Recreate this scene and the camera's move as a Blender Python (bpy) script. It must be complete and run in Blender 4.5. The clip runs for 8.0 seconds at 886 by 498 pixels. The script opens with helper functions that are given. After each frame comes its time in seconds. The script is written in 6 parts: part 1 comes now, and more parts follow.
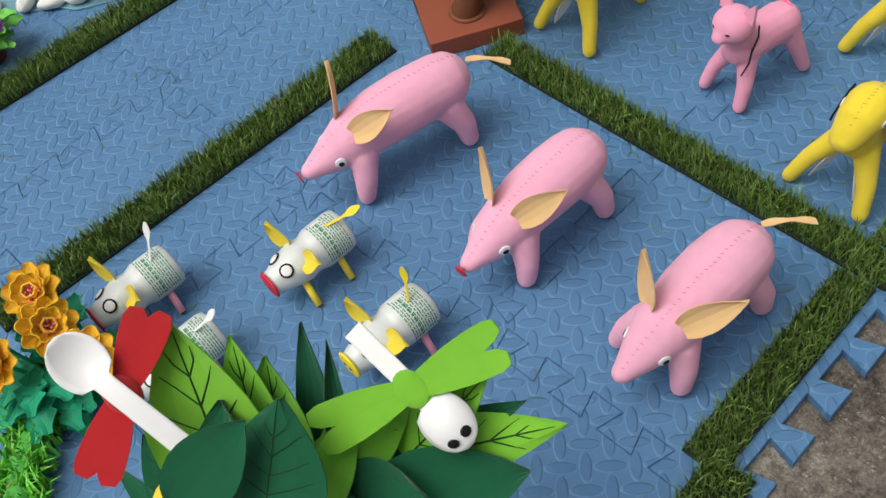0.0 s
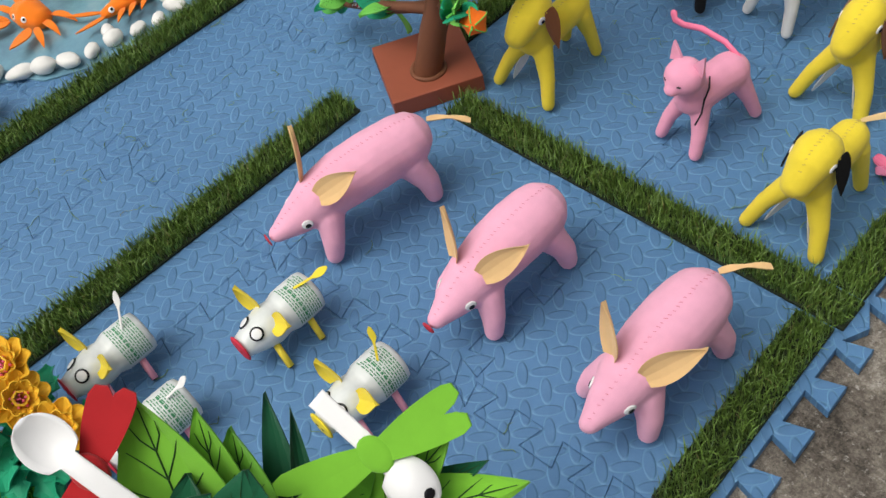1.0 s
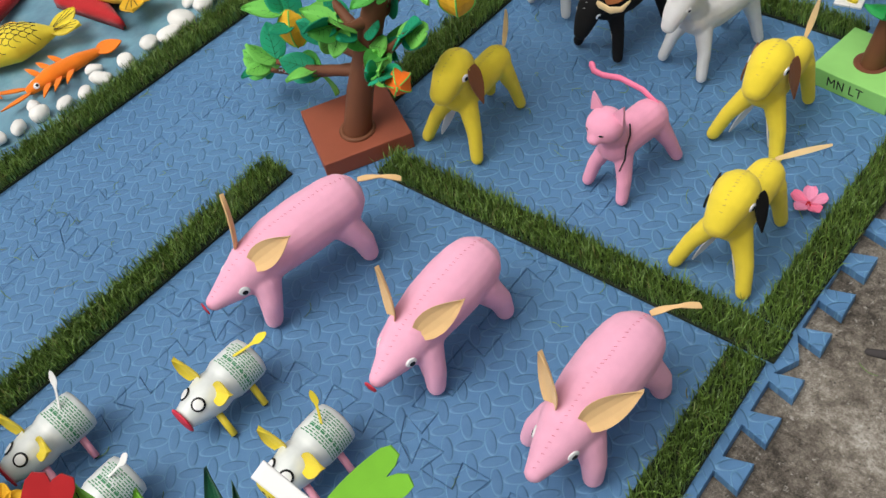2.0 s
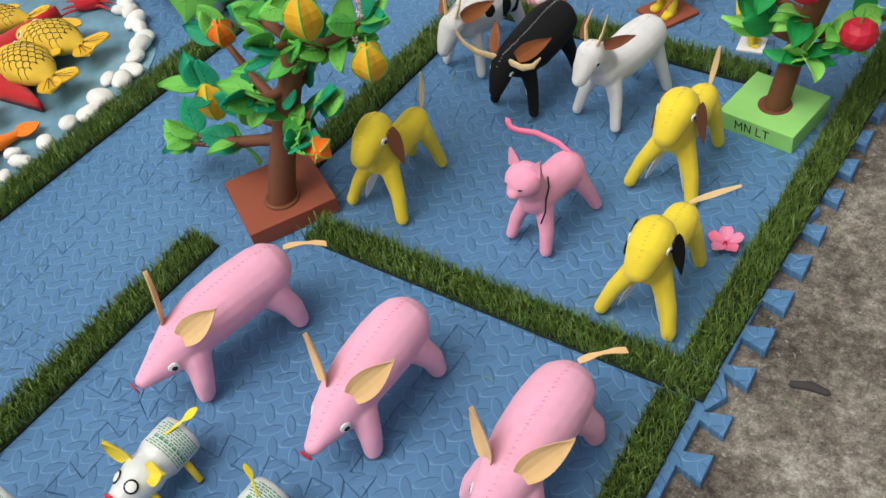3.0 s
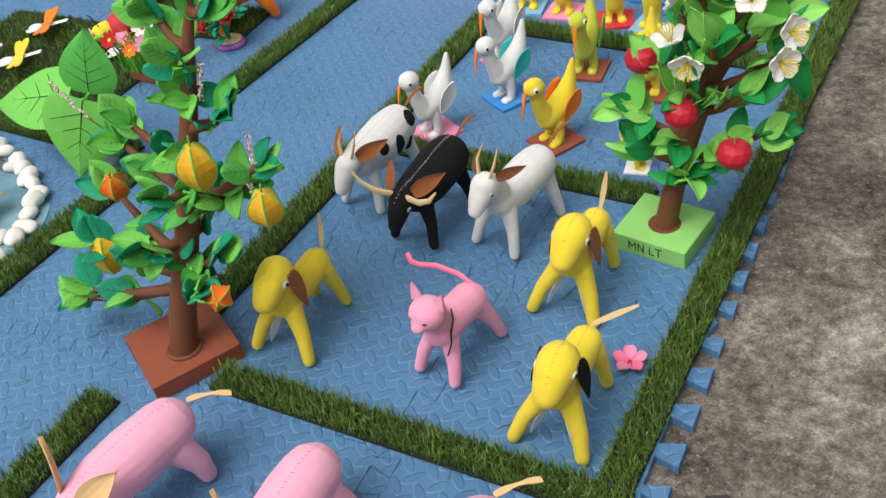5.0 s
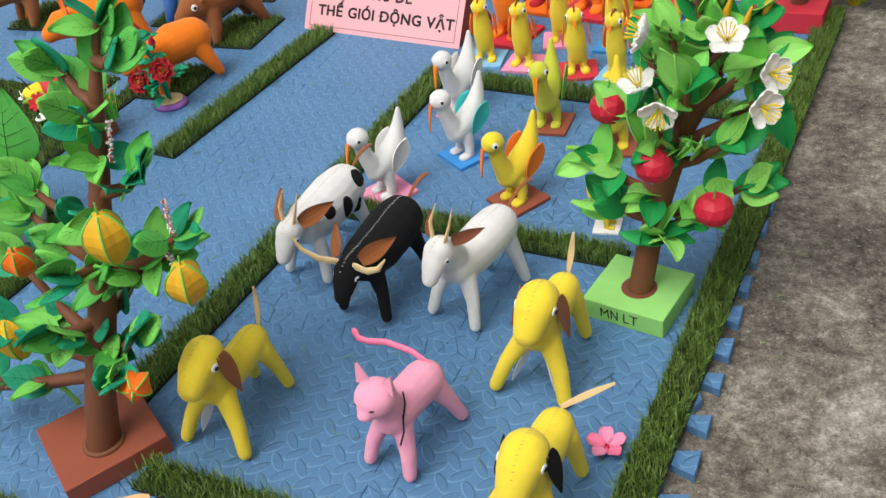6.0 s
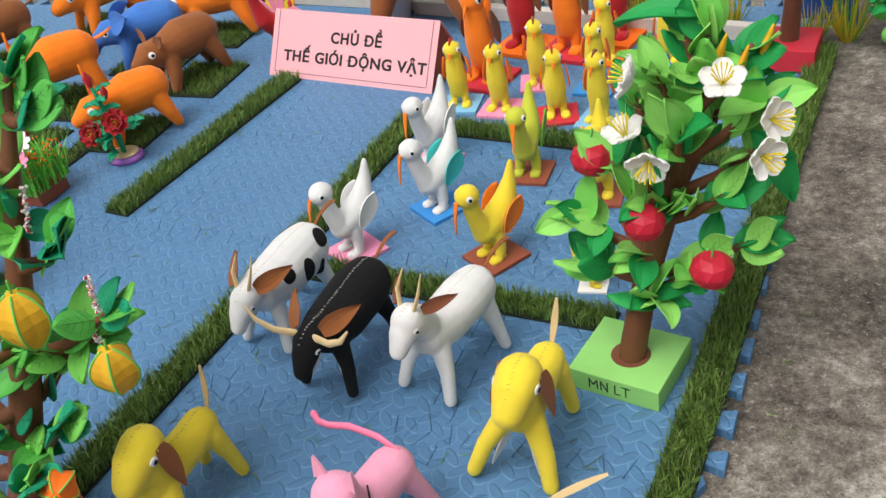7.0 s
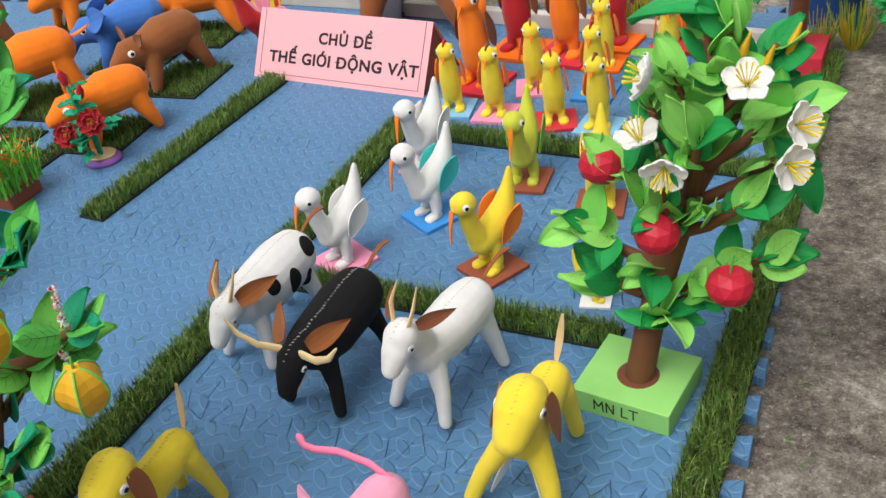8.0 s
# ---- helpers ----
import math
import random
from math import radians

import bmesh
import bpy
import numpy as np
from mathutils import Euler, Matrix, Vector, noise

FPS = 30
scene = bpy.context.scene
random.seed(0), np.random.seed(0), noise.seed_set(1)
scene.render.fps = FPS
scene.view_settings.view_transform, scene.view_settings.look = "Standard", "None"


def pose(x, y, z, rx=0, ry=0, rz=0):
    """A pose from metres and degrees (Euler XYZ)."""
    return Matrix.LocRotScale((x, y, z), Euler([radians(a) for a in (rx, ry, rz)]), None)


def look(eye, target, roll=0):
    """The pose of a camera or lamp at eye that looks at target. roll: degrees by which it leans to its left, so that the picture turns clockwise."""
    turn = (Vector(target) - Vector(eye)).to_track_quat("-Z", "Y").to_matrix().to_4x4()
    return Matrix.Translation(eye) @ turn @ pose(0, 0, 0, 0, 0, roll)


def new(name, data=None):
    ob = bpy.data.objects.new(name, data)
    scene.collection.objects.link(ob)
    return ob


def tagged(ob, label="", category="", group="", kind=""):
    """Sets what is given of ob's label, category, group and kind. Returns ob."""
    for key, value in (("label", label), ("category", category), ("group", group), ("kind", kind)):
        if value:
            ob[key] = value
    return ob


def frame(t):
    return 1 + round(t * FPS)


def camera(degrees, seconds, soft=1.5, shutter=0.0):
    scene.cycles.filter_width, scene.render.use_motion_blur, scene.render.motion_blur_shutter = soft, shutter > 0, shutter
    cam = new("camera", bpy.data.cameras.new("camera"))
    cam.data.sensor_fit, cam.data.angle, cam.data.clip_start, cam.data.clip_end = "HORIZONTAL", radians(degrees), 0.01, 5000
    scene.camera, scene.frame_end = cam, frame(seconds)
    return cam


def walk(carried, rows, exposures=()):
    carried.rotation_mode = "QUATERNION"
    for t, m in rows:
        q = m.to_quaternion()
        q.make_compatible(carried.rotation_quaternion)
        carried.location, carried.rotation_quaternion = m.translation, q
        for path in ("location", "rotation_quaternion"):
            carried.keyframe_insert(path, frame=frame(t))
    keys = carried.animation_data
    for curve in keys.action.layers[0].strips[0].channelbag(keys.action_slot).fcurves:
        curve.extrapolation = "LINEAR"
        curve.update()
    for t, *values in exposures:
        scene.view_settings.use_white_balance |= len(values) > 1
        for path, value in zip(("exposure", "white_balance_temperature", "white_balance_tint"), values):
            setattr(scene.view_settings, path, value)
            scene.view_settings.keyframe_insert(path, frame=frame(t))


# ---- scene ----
cam = camera(48.4, 8.0)
PATH = [
    (0, (0.268, -1.031, 0.886), (-0.777, -0.404, -0.7), -14.5),
    (0.5, (0.274, -1.022, 0.897), (-0.787, -0.37, -0.669), -14.8),
    (1, (0.281, -1.015, 0.907), (-0.782, -0.309, -0.633), -14.7),
    (1.5, (0.286, -1.012, 0.915), (-0.763, -0.239, -0.602), -14.2),
    (3, (0.309, -0.999, 0.926), (-0.67, -0.009, -0.51), -13.1),
    (3.5, (0.32, -0.998, 0.928), (-0.64, 0.068, -0.465), -12.7),
    (4, (0.32, -1.002, 0.933), (-0.618, 0.138, -0.416), -11.9),
    (4.5, (0.327, -1.0, 0.936), (-0.602, 0.194, -0.373), -11.6),
    (4.7, (0.324, -0.999, 0.941), (-0.591, 0.216, -0.357), -11.3),
    (6, (0.275, -0.881, 0.853), (-0.601, 0.465, -0.338), -10.7),
    (6.5, (0.244, -0.832, 0.828), (-0.604, 0.564, -0.327), -10.0),
    (7, (0.234, -0.775, 0.804), (-0.627, 0.632, -0.327), -10.9),
    (7.5, (0.215, -0.727, 0.773), (-0.653, 0.682, -0.35), -11.2),
    (8, (0.188, -0.729, 0.767), (-0.642, 0.704, -0.355), -9.5),
]
walk(cam, [(t, look(eye, target, roll)) for t, eye, target, roll in PATH], [(0, 0.05), (3.0, 0.12), (4.5, 0.18), (6.5, 0.30), (8, 0.30)])
from mathutils.bvhtree import BVHTree


# ---- light ----
world = bpy.data.worlds.new("sky")
scene.world = world
world.use_nodes = True
wn = world.node_tree.nodes
sky = wn.new("ShaderNodeTexSky")
sky.sky_type, sky.sun_disc = "NISHITA", False
sky.sun_elevation, sky.sun_rotation = radians(58), radians(200)
sky.air_density, sky.dust_density = 1.0, 6.0
grey = wn.new("ShaderNodeHueSaturation")
grey.inputs["Saturation"].default_value = 0.25
world.node_tree.links.new(sky.outputs[0], grey.inputs["Color"])
world.node_tree.links.new(grey.outputs[0], wn["Background"].inputs[0])
wn["Background"].inputs[1].default_value = 0.11
sun = new("sun", bpy.data.lights.new("sun", "SUN"))
sun.data.energy, sun.data.angle, sun.data.color = 1.5, radians(40), (1.0, 0.95, 0.88)
sun.matrix_world = look((-0.5, -0.9, 2.4), (-0.3, 0, 0))


# ---- materials ----
def material(name):
    m = bpy.data.materials.new(name)
    m.use_nodes = True
    n, l = m.node_tree.nodes, m.node_tree.links
    return m, n, l, n["Principled BSDF"]


def math_node(n, l, op, a, b=None, c=None):
    node = n.new("ShaderNodeMath")
    node.operation = op
    for slot, v in zip(node.inputs, (a, b, c)):
        if v is None:
            continue
        if isinstance(v, (int, float)):
            slot.default_value = v
        else:
            l.new(v, slot)
    return node.outputs[0]


def noise_tex(n, l, coord, scale, detail=3.0, rough=0.55):
    t = n.new("ShaderNodeTexNoise")
    t.inputs["Scale"].default_value, t.inputs["Detail"].default_value = scale, detail
    t.inputs["Roughness"].default_value = rough
    l.new(coord, t.inputs["Vector"])
    return t.outputs["Fac"]


def ramp(n, l, fac, stops):
    r = n.new("ShaderNodeValToRGB")
    el = r.color_ramp.elements
    while len(el) < len(stops):
        el.new(0.5)
    for e, (p, c) in zip(el, stops):
        e.position, e.color = p, (*c, 1)
    l.new(fac, r.inputs[0])
    return r.outputs[0]


def bump(n, l, bsdf, height, strength=0.3, distance=0.001):
    b = n.new("ShaderNodeBump")
    b.inputs["Strength"].default_value, b.inputs["Distance"].default_value = strength, distance
    l.new(height, b.inputs["Height"])
    l.new(b.outputs[0], bsdf.inputs["Normal"])


def tint(c, k):
    return tuple(min(1.0, v * k) for v in c)


def soft_mat(name, c, rough=0.9, grain=900.0, relief=0.35, spread=0.12, sheen=0.0, blotch=35.0):
    """Cloth, foam, paint or wood of one colour, with a fine grain and faint blotches."""
    m, n, l, b = material(name)
    co = n.new("ShaderNodeTexCoord").outputs["Object"]
    big, fine = noise_tex(n, l, co, blotch, 3), noise_tex(n, l, co, grain, 2, 0.7)
    rnd = n.new("ShaderNodeObjectInfo").outputs["Random"]
    mix = math_node(n, l, "ADD", math_node(n, l, "MULTIPLY", big, 0.6), math_node(n, l, "MULTIPLY", fine, 0.25))
    mix = math_node(n, l, "ADD", mix, math_node(n, l, "MULTIPLY", rnd, 0.15))
    l.new(ramp(n, l, mix, [(0.25, tint(c, 1 - spread)), (0.75, tint(c, 1 + spread))]), b.inputs["Base Color"])
    b.inputs["Roughness"].default_value = rough
    b.inputs["Sheen Weight"].default_value = sheen
    b.inputs["Specular IOR Level"].default_value = 0.3
    bump(n, l, b, fine, relief, 0.0006)
    return m


def felt(name, c):
    return soft_mat(name, c, 0.95, 1400, 0.5, 0.10, 0.15, 45)


def foam(name, c):
    return soft_mat(name, c, 0.6, 2200, 0.15, 0.10, 0.0, 30)


PINK = felt("pink_felt", (0.82, 0.40, 0.54))
CATPINK = felt("rose_felt", (0.80, 0.34, 0.48))
TAN = felt("tan_felt", (0.72, 0.47, 0.22))
YELLOW = felt("yellow_felt", (0.76, 0.60, 0.04))
WHITE = felt("white_felt", (0.70, 0.70, 0.69))
BLACK = soft_mat("black_felt", (0.006, 0.006, 0.0065), 0.95, 1400, 0.5, 0.2, 0.0, 45)
BROWN = felt("brown_felt", (0.25, 0.085, 0.025))
DARKBROWN = felt("dark_brown_felt", (0.15, 0.05, 0.022))
ORANGE = felt("orange_felt", (0.85, 0.20, 0.01))
RED = felt("red_felt", (0.45, 0.016, 0.02))
CRIMSON = felt("crimson_felt", (0.42, 0.015, 0.022))
BLUE = felt("blue_felt", (0.05, 0.17, 0.52))
LIME = felt("lime_felt", (0.175, 0.46, 0.032))
GREEN = felt("green_felt", (0.14, 0.40, 0.03))
DARKGREEN = felt("dark_green_felt", (0.004, 0.085, 0.035))
CREAM = felt("cream_felt", (0.78, 0.58, 0.30))
HOTPINK = foam("hot_pink_foam", (0.85, 0.20, 0.34))
OLIVE = felt("yellow_green_felt", (0.52, 0.55, 0.05))
LEAFLIGHT = foam("light_green_foam", (0.17, 0.54, 0.09))
LEAFMID = foam("green_foam", (0.09, 0.42, 0.07))
LEAFDARK = foam("dark_green_foam", (0.012, 0.30, 0.15))
LEAFFRESH = foam("fresh_green_foam", (0.24, 0.58, 0.115))
LEAFDEEP = foam("deep_green_foam", (0.014, 0.28, 0.065))
BARK = foam("brown_foam_bark", (0.16, 0.06, 0.028))
BRICKFOAM = foam("brick_brown_foam", (0.27, 0.072, 0.038))
LIMEBOX = foam("light_green_foam_block", (0.27, 0.60, 0.16))
FRUIT = foam("yellow_foam", (0.72, 0.40, 0.02))
ORANGEFOAM = foam("orange_foam", (0.85, 0.16, 0.01))
WHITEFOAM = foam("white_foam", (0.75, 0.75, 0.73))
PINKFOAM = foam("pink_foam", (0.80, 0.28, 0.45))
REDFOAM = foam("red_foam", (0.55, 0.03, 0.05))
BLUEFOAM = foam("blue_foam", (0.04, 0.25, 0.62))
SKYFOAM = foam("light_blue_foam", (0.20, 0.45, 0.68))
TEAL = foam("teal_foam", (0.05, 0.50, 0.48))
PURPLE = foam("purple_foam", (0.30, 0.12, 0.42))
GOLD = foam("golden_foam", (0.78, 0.46, 0.03))
YELLOWFOAM = foam("bright_yellow_foam", (0.78, 0.62, 0.03))
STITCH = soft_mat("stitch_thread", (0.60, 0.17, 0.22))
STITCHDARK = soft_mat("tan_thread", (0.45, 0.30, 0.12))
STITCHWHITE = soft_mat("white_thread", (0.75, 0.74, 0.70))
INK = soft_mat("black_ink", (0.012, 0.012, 0.014), 0.6)
APPLE = soft_mat("red_apple_paint", (0.42, 0.012, 0.03), 0.45, 600, 0.4, 0.25)
PLASTICWHITE = soft_mat("white_plastic", (0.80, 0.80, 0.79), 0.25, 300, 0.05, 0.03)
PLASTICYELLOW = soft_mat("yellow_straw", (0.78, 0.62, 0.05), 0.4, 300, 0.1)
PLASTICPINK = soft_mat("pink_straw", (0.82, 0.35, 0.45), 0.4, 300, 0.1)
EYEBLACK = soft_mat("black_plastic", (0.01, 0.01, 0.012), 0.2, 300, 0.0)
PEBBLE = soft_mat("white_pebble", (0.76, 0.75, 0.71), 0.5, 500, 0.3, 0.12)
BACKING = soft_mat("dark_turf_backing", (0.014, 0.022, 0.010), 0.9)
PAPER = soft_mat("pink_paper", (0.78, 0.39, 0.42), 0.7, 500, 0.05, 0.02)
PAPERDARK = soft_mat("brown_card", (0.22, 0.10, 0.09), 0.8)


# ---- mesh tools ----
def finish(name, bm, mats, parent=None, label="", smooth=True):
    bmesh.ops.recalc_face_normals(bm, faces=bm.faces)
    me = bpy.data.meshes.new(name)
    bm.to_mesh(me)
    bm.free()
    for m in (mats if isinstance(mats, (list, tuple)) else [mats]):
        me.materials.append(m)
    if smooth:
        me.shade_smooth()
    ob = new(name, me)
    if parent is not None:
        ob.parent = parent
    if label:
        ob["label"] = label
    return ob


def part(name, bm, mat, parent, label="", smooth=True):
    return finish(name, bm, mat, parent, label, smooth)


def thing(name, label, category, m=None, group="", kind=""):
    ob = new(name)
    ob.empty_display_size = 0.02
    if m is not None:
        ob.matrix_basis = m
    return tagged(ob, label, category, group, kind)


def tube(bm, pts, radii, seg=12, wide=1.0, round_ends=True):
    """A rounded limb along the points, with a radius at each; wide stretches it sideways."""
    pts = [Vector(p) for p in pts]
    rings = []
    n = len(pts)
    dirs = [((pts[min(i + 1, n - 1)] - pts[max(i - 1, 0)]).normalized()) for i in range(n)]
    up = Vector((0, 0, 1)) if abs(dirs[0].z) < 0.9 else Vector((0, -1, 0))
    side = dirs[0].cross(up).normalized()
    plan = []
    if round_ends:
        for a in (80, 55, 28):
            plan.append((pts[0] - dirs[0] * radii[0] * math.sin(radians(a)), dirs[0], radii[0] * math.cos(radians(a))))
    plan += list(zip(pts, dirs, radii))
    if round_ends:
        for a in (28, 55, 80):
            plan.append((pts[-1] + dirs[-1] * radii[-1] * math.sin(radians(a)), dirs[-1], radii[-1] * math.cos(radians(a))))
    for p, d, r in plan:
        side = (side - d * side.dot(d)).normalized()
        other = d.cross(side)
        rings.append([bm.verts.new(p + side * (r * wide * math.cos(2 * math.pi * k / seg)) + other * (r * math.sin(2 * math.pi * k / seg))) for k in range(seg)])
    for a, b in zip(rings, rings[1:]):
        for k in range(seg):
            bm.faces.new((a[k], a[(k + 1) % seg], b[(k + 1) % seg], b[k]))
    bm.faces.new(rings[0][::-1])
    bm.faces.new(rings[-1])
    return bm


def fused(tubes, voxel=0.0028, rounds=6, blobs=()):
    """One soft stuffed skin round several limbs: returns the mesh."""
    bm = bmesh.new()
    for t in tubes:
        tube(bm, *t)
    for c, r in blobs:
        bmesh.ops.create_uvsphere(bm, u_segments=16, v_segments=10, radius=1.0, matrix=Matrix.LocRotScale(c, None, r))
    bmesh.ops.recalc_face_normals(bm, faces=bm.faces)
    me = bpy.data.meshes.new("body")
    bm.to_mesh(me)
    bm.free()
    ob = new("body", me)
    mod = ob.modifiers.new("skin", "REMESH")
    mod.mode, mod.voxel_size, mod.use_smooth_shade = "VOXEL", voxel, True
    sm = ob.modifiers.new("soft", "SMOOTH")
    sm.factor, sm.iterations = 0.5, rounds
    dg = bpy.context.evaluated_depsgraph_get()
    dg.update()
    out = bpy.data.meshes.new_from_object(ob.evaluated_get(dg))
    bpy.data.objects.remove(ob)
    bpy.data.meshes.remove(me)
    out.name = "body"
    out.materials.clear()
    return out


def skin(me, mat, parent, label="", name="body"):
    me.materials.append(mat)
    me.shade_smooth()
    ob = new(name, me)
    ob.parent = parent
    if label:
        ob["label"] = label
    return ob


def tree_of(me):
    from_bm = bmesh.new()
    from_bm.from_mesh(me)
    t = BVHTree.FromBMesh(from_bm)
    from_bm.free()
    return t


LEAF = lambda u: math.sin(math.pi * u ** 0.8) ** 0.8
EAR = lambda u: (math.sin(math.pi * min(1, (u + 0.12) / 1.12) ** 0.7)) ** 0.9
STRIP = lambda u: 1.0
PETAL = lambda u: math.sin(math.pi * (0.12 + 0.80 * u) ** 1.6) ** 0.6
SPADE = lambda u: math.sin(math.pi * u ** 0.45) ** 0.9 if 0 < u < 1 else 0
ROUND = lambda u: math.sqrt(max(0, 1 - (2 * u - 1) ** 2))
WING = lambda u: math.sin(math.pi * (0.06 + 0.94 * u) ** 1.25) ** 0.7


def sheet(bm, shape, length, width, thick=0.0016, bend=0.0, cup=0.0, nu=8, nv=4, m=None, twist=0.0, wave=0.0, sway=0.0, mat=0):
    """A cut sheet of felt or foam: runs along +y, its face up; bend in degrees lifts the tip, cup hollows it, sway curves it sideways."""
    rows = []
    a, y, z, x0 = 0.0, 0.0, 0.0, 0.0
    step = length / nu
    for i in range(nu + 1):
        u = i / nu
        w = max(shape(u), 0.03) * width / 2
        ang = radians(bend) * u
        tw = radians(twist) * u
        row = []
        for s in (1, -1):
            line = []
            for j in range(nv + 1):
                v = 2 * j / nv - 1
                x = w * v
                h = cup * width * v * v + wave * width * math.sin(9 * u + 2 * v) + s * thick / 2
                xx, hh = x * math.cos(tw) - h * math.sin(tw), x * math.sin(tw) + h * math.cos(tw)
                co = Vector((x0 + xx, y - hh * math.sin(ang), z + hh * math.cos(ang)))
                line.append(bm.verts.new(m @ co if m is not None else co))
            row.append(line)
        rows.append(row)
        y += step * math.cos(ang)
        z += step * math.sin(ang)
        x0 += step * math.sin(radians(sway) * u)
    fs = []
    for r0, r1 in zip(rows, rows[1:]):
        for j in range(nv):
            fs.append(bm.faces.new((r0[0][j], r0[0][j + 1], r1[0][j + 1], r1[0][j])))
            fs.append(bm.faces.new((r0[1][j], r1[1][j], r1[1][j + 1], r0[1][j + 1])))
        for j, k in ((0, 0), (nv, 1)):
            fs.append(bm.faces.new((r0[0][j], r1[0][j], r1[1][j], r0[1][j])))
    for r in (rows[0], rows[-1]):
        for j in range(nv):
            fs.append(bm.faces.new((r[0][j], r[0][j + 1], r[1][j + 1], r[1][j])))
    if mat:
        for f in fs:
            f.material_index = mat
    return bm


def cut(name, shape, length, width, mat, parent, m, label="", **kw):
    ob = part(name, sheet(bmesh.new(), shape, length, width, **kw), mat, parent, label, smooth=False)
    ob.matrix_basis = m
    return ob


def box(bm, sx, sy, sz, m=None, edge=0.0):
    """A block standing on its base centre, with bevelled edges."""
    made = bmesh.ops.create_cube(bm, size=1.0, matrix=(m or Matrix()) @ Matrix.Translation((0, 0, sz / 2)) @ Matrix.Diagonal((sx, sy, sz, 1)))
    if edge:
        es = list({e for v in made["verts"] for e in v.link_edges})
        bmesh.ops.bevel(bm, geom=es, offset=edge, segments=2, profile=0.5, affect="EDGES")
    return bm


def disc(bm, r, h, m=None, seg=20, dome=0.3):
    """A button: a flat disc with a rounded rim, facing +z."""
    rings = []
    for rr, z in ((r, 0), (r, h * 0.5), (r * 0.88, h * 0.85), (r * 0.5, h * (1 + dome * 0.3)), (r * 0.05, h * (1 + dome * 0.4))):
        rings.append([bm.verts.new((m or Matrix()) @ Vector((rr * math.cos(2 * math.pi * k / seg), rr * math.sin(2 * math.pi * k / seg), z))) for k in range(seg)])
    for a, b in zip(rings, rings[1:]):
        for k in range(seg):
            bm.faces.new((a[k], a[(k + 1) % seg], b[(k + 1) % seg], b[k]))
    bm.faces.new(rings[0][::-1])
    bm.faces.new(rings[-1])
    return bm


def facing(p, n, roll=0.0):
    """The pose of a button at p whose face looks along n."""
    return Matrix.Translation(p) @ Vector(n).to_track_quat("Z", "Y").to_matrix().to_4x4() @ pose(0, 0, 0, 0, 0, roll)


def along(p, d, face=(0, 0, 1)):
    """The pose of a sheet rooted at p that runs along d, its face towards face."""
    y = Vector(d).normalized()
    z = Vector(face) - y * Vector(face).dot(y)
    z = z.normalized() if z.length > 1e-5 else y.orthogonal().normalized()
    x = y.cross(z)
    r = Matrix((x, y, z)).transposed().to_4x4()
    return Matrix.Translation(p) @ r


def googly(parent, bvh, p, d, r, tilt=0.0, ring=None):
    """A stuck-on eye where a ray from p along d meets the skin."""
    hit, nor, _, _ = bvh.ray_cast(Vector(p), Vector(d).normalized())
    if hit is None:
        hit, nor = Vector(p), -Vector(d)
    eye = part("eye", disc(bmesh.new(), r, r * 0.28), PLASTICWHITE, parent, "white button eye")
    eye.matrix_basis = facing(hit - nor * 0.0004, nor)
    pup = part("pupil", disc(bmesh.new(), r * 0.52, r * 0.16), EYEBLACK, eye, "black pupil")
    pup.matrix_basis = pose(r * 0.25 * math.cos(tilt), r * 0.25 * math.sin(tilt), r * 0.24)
    return eye


def patch(parent, bvh, p, d, rx, ry, mat, label):
    """A felt spot laid on the skin where a ray from p along d meets it."""
    p, d = Vector(p), Vector(d).normalized()
    a = d.orthogonal().normalized()
    b = d.cross(a)
    up = Vector((0, 0, 1))
    a = (up - d * up.dot(d)).normalized()
    b = d.cross(a)
    bm = bmesh.new()
    rings = []
    for q in (0.0, 0.35, 0.7, 0.93, 1.0):
        ring = []
        for k in range(18):
            w = 2 * math.pi * k / 18
            o = p + a * (ry * q * math.sin(w)) + b * (rx * q * math.cos(w))
            hit, nor, _, _ = bvh.ray_cast(o, d)
            if hit is None:
                hit, nor = o + d * 0.1, -d
            ring.append(bm.verts.new(hit + nor * (0.0011 if q < 1 else -0.0006)))
        rings.append(ring)
    for r0, r1 in zip(rings, rings[1:]):
        for k in range(18):
            bm.faces.new((r0[k], r0[(k + 1) % 18], r1[(k + 1) % 18], r1[k]))
    bmesh.ops.remove_doubles(bm, verts=bm.verts, dist=0.00005)
    return part("felt_patch", bm, mat, parent, label)


def lean(t, k, size=1.0, short=1.0):
    """Hand-made toys stand a little askew: tilts the parts of t over their feet by k to the east; short is the length of the body."""
    r = t.matrix_basis.to_3x3().normalized().to_4x4()
    s = Matrix.Identity(4)
    s[0][2] = k
    for c in t.children:
        c.matrix_parent_inverse = r.inverted() @ s @ r @ Matrix.Diagonal((size, size * short, size, 1))
    return t


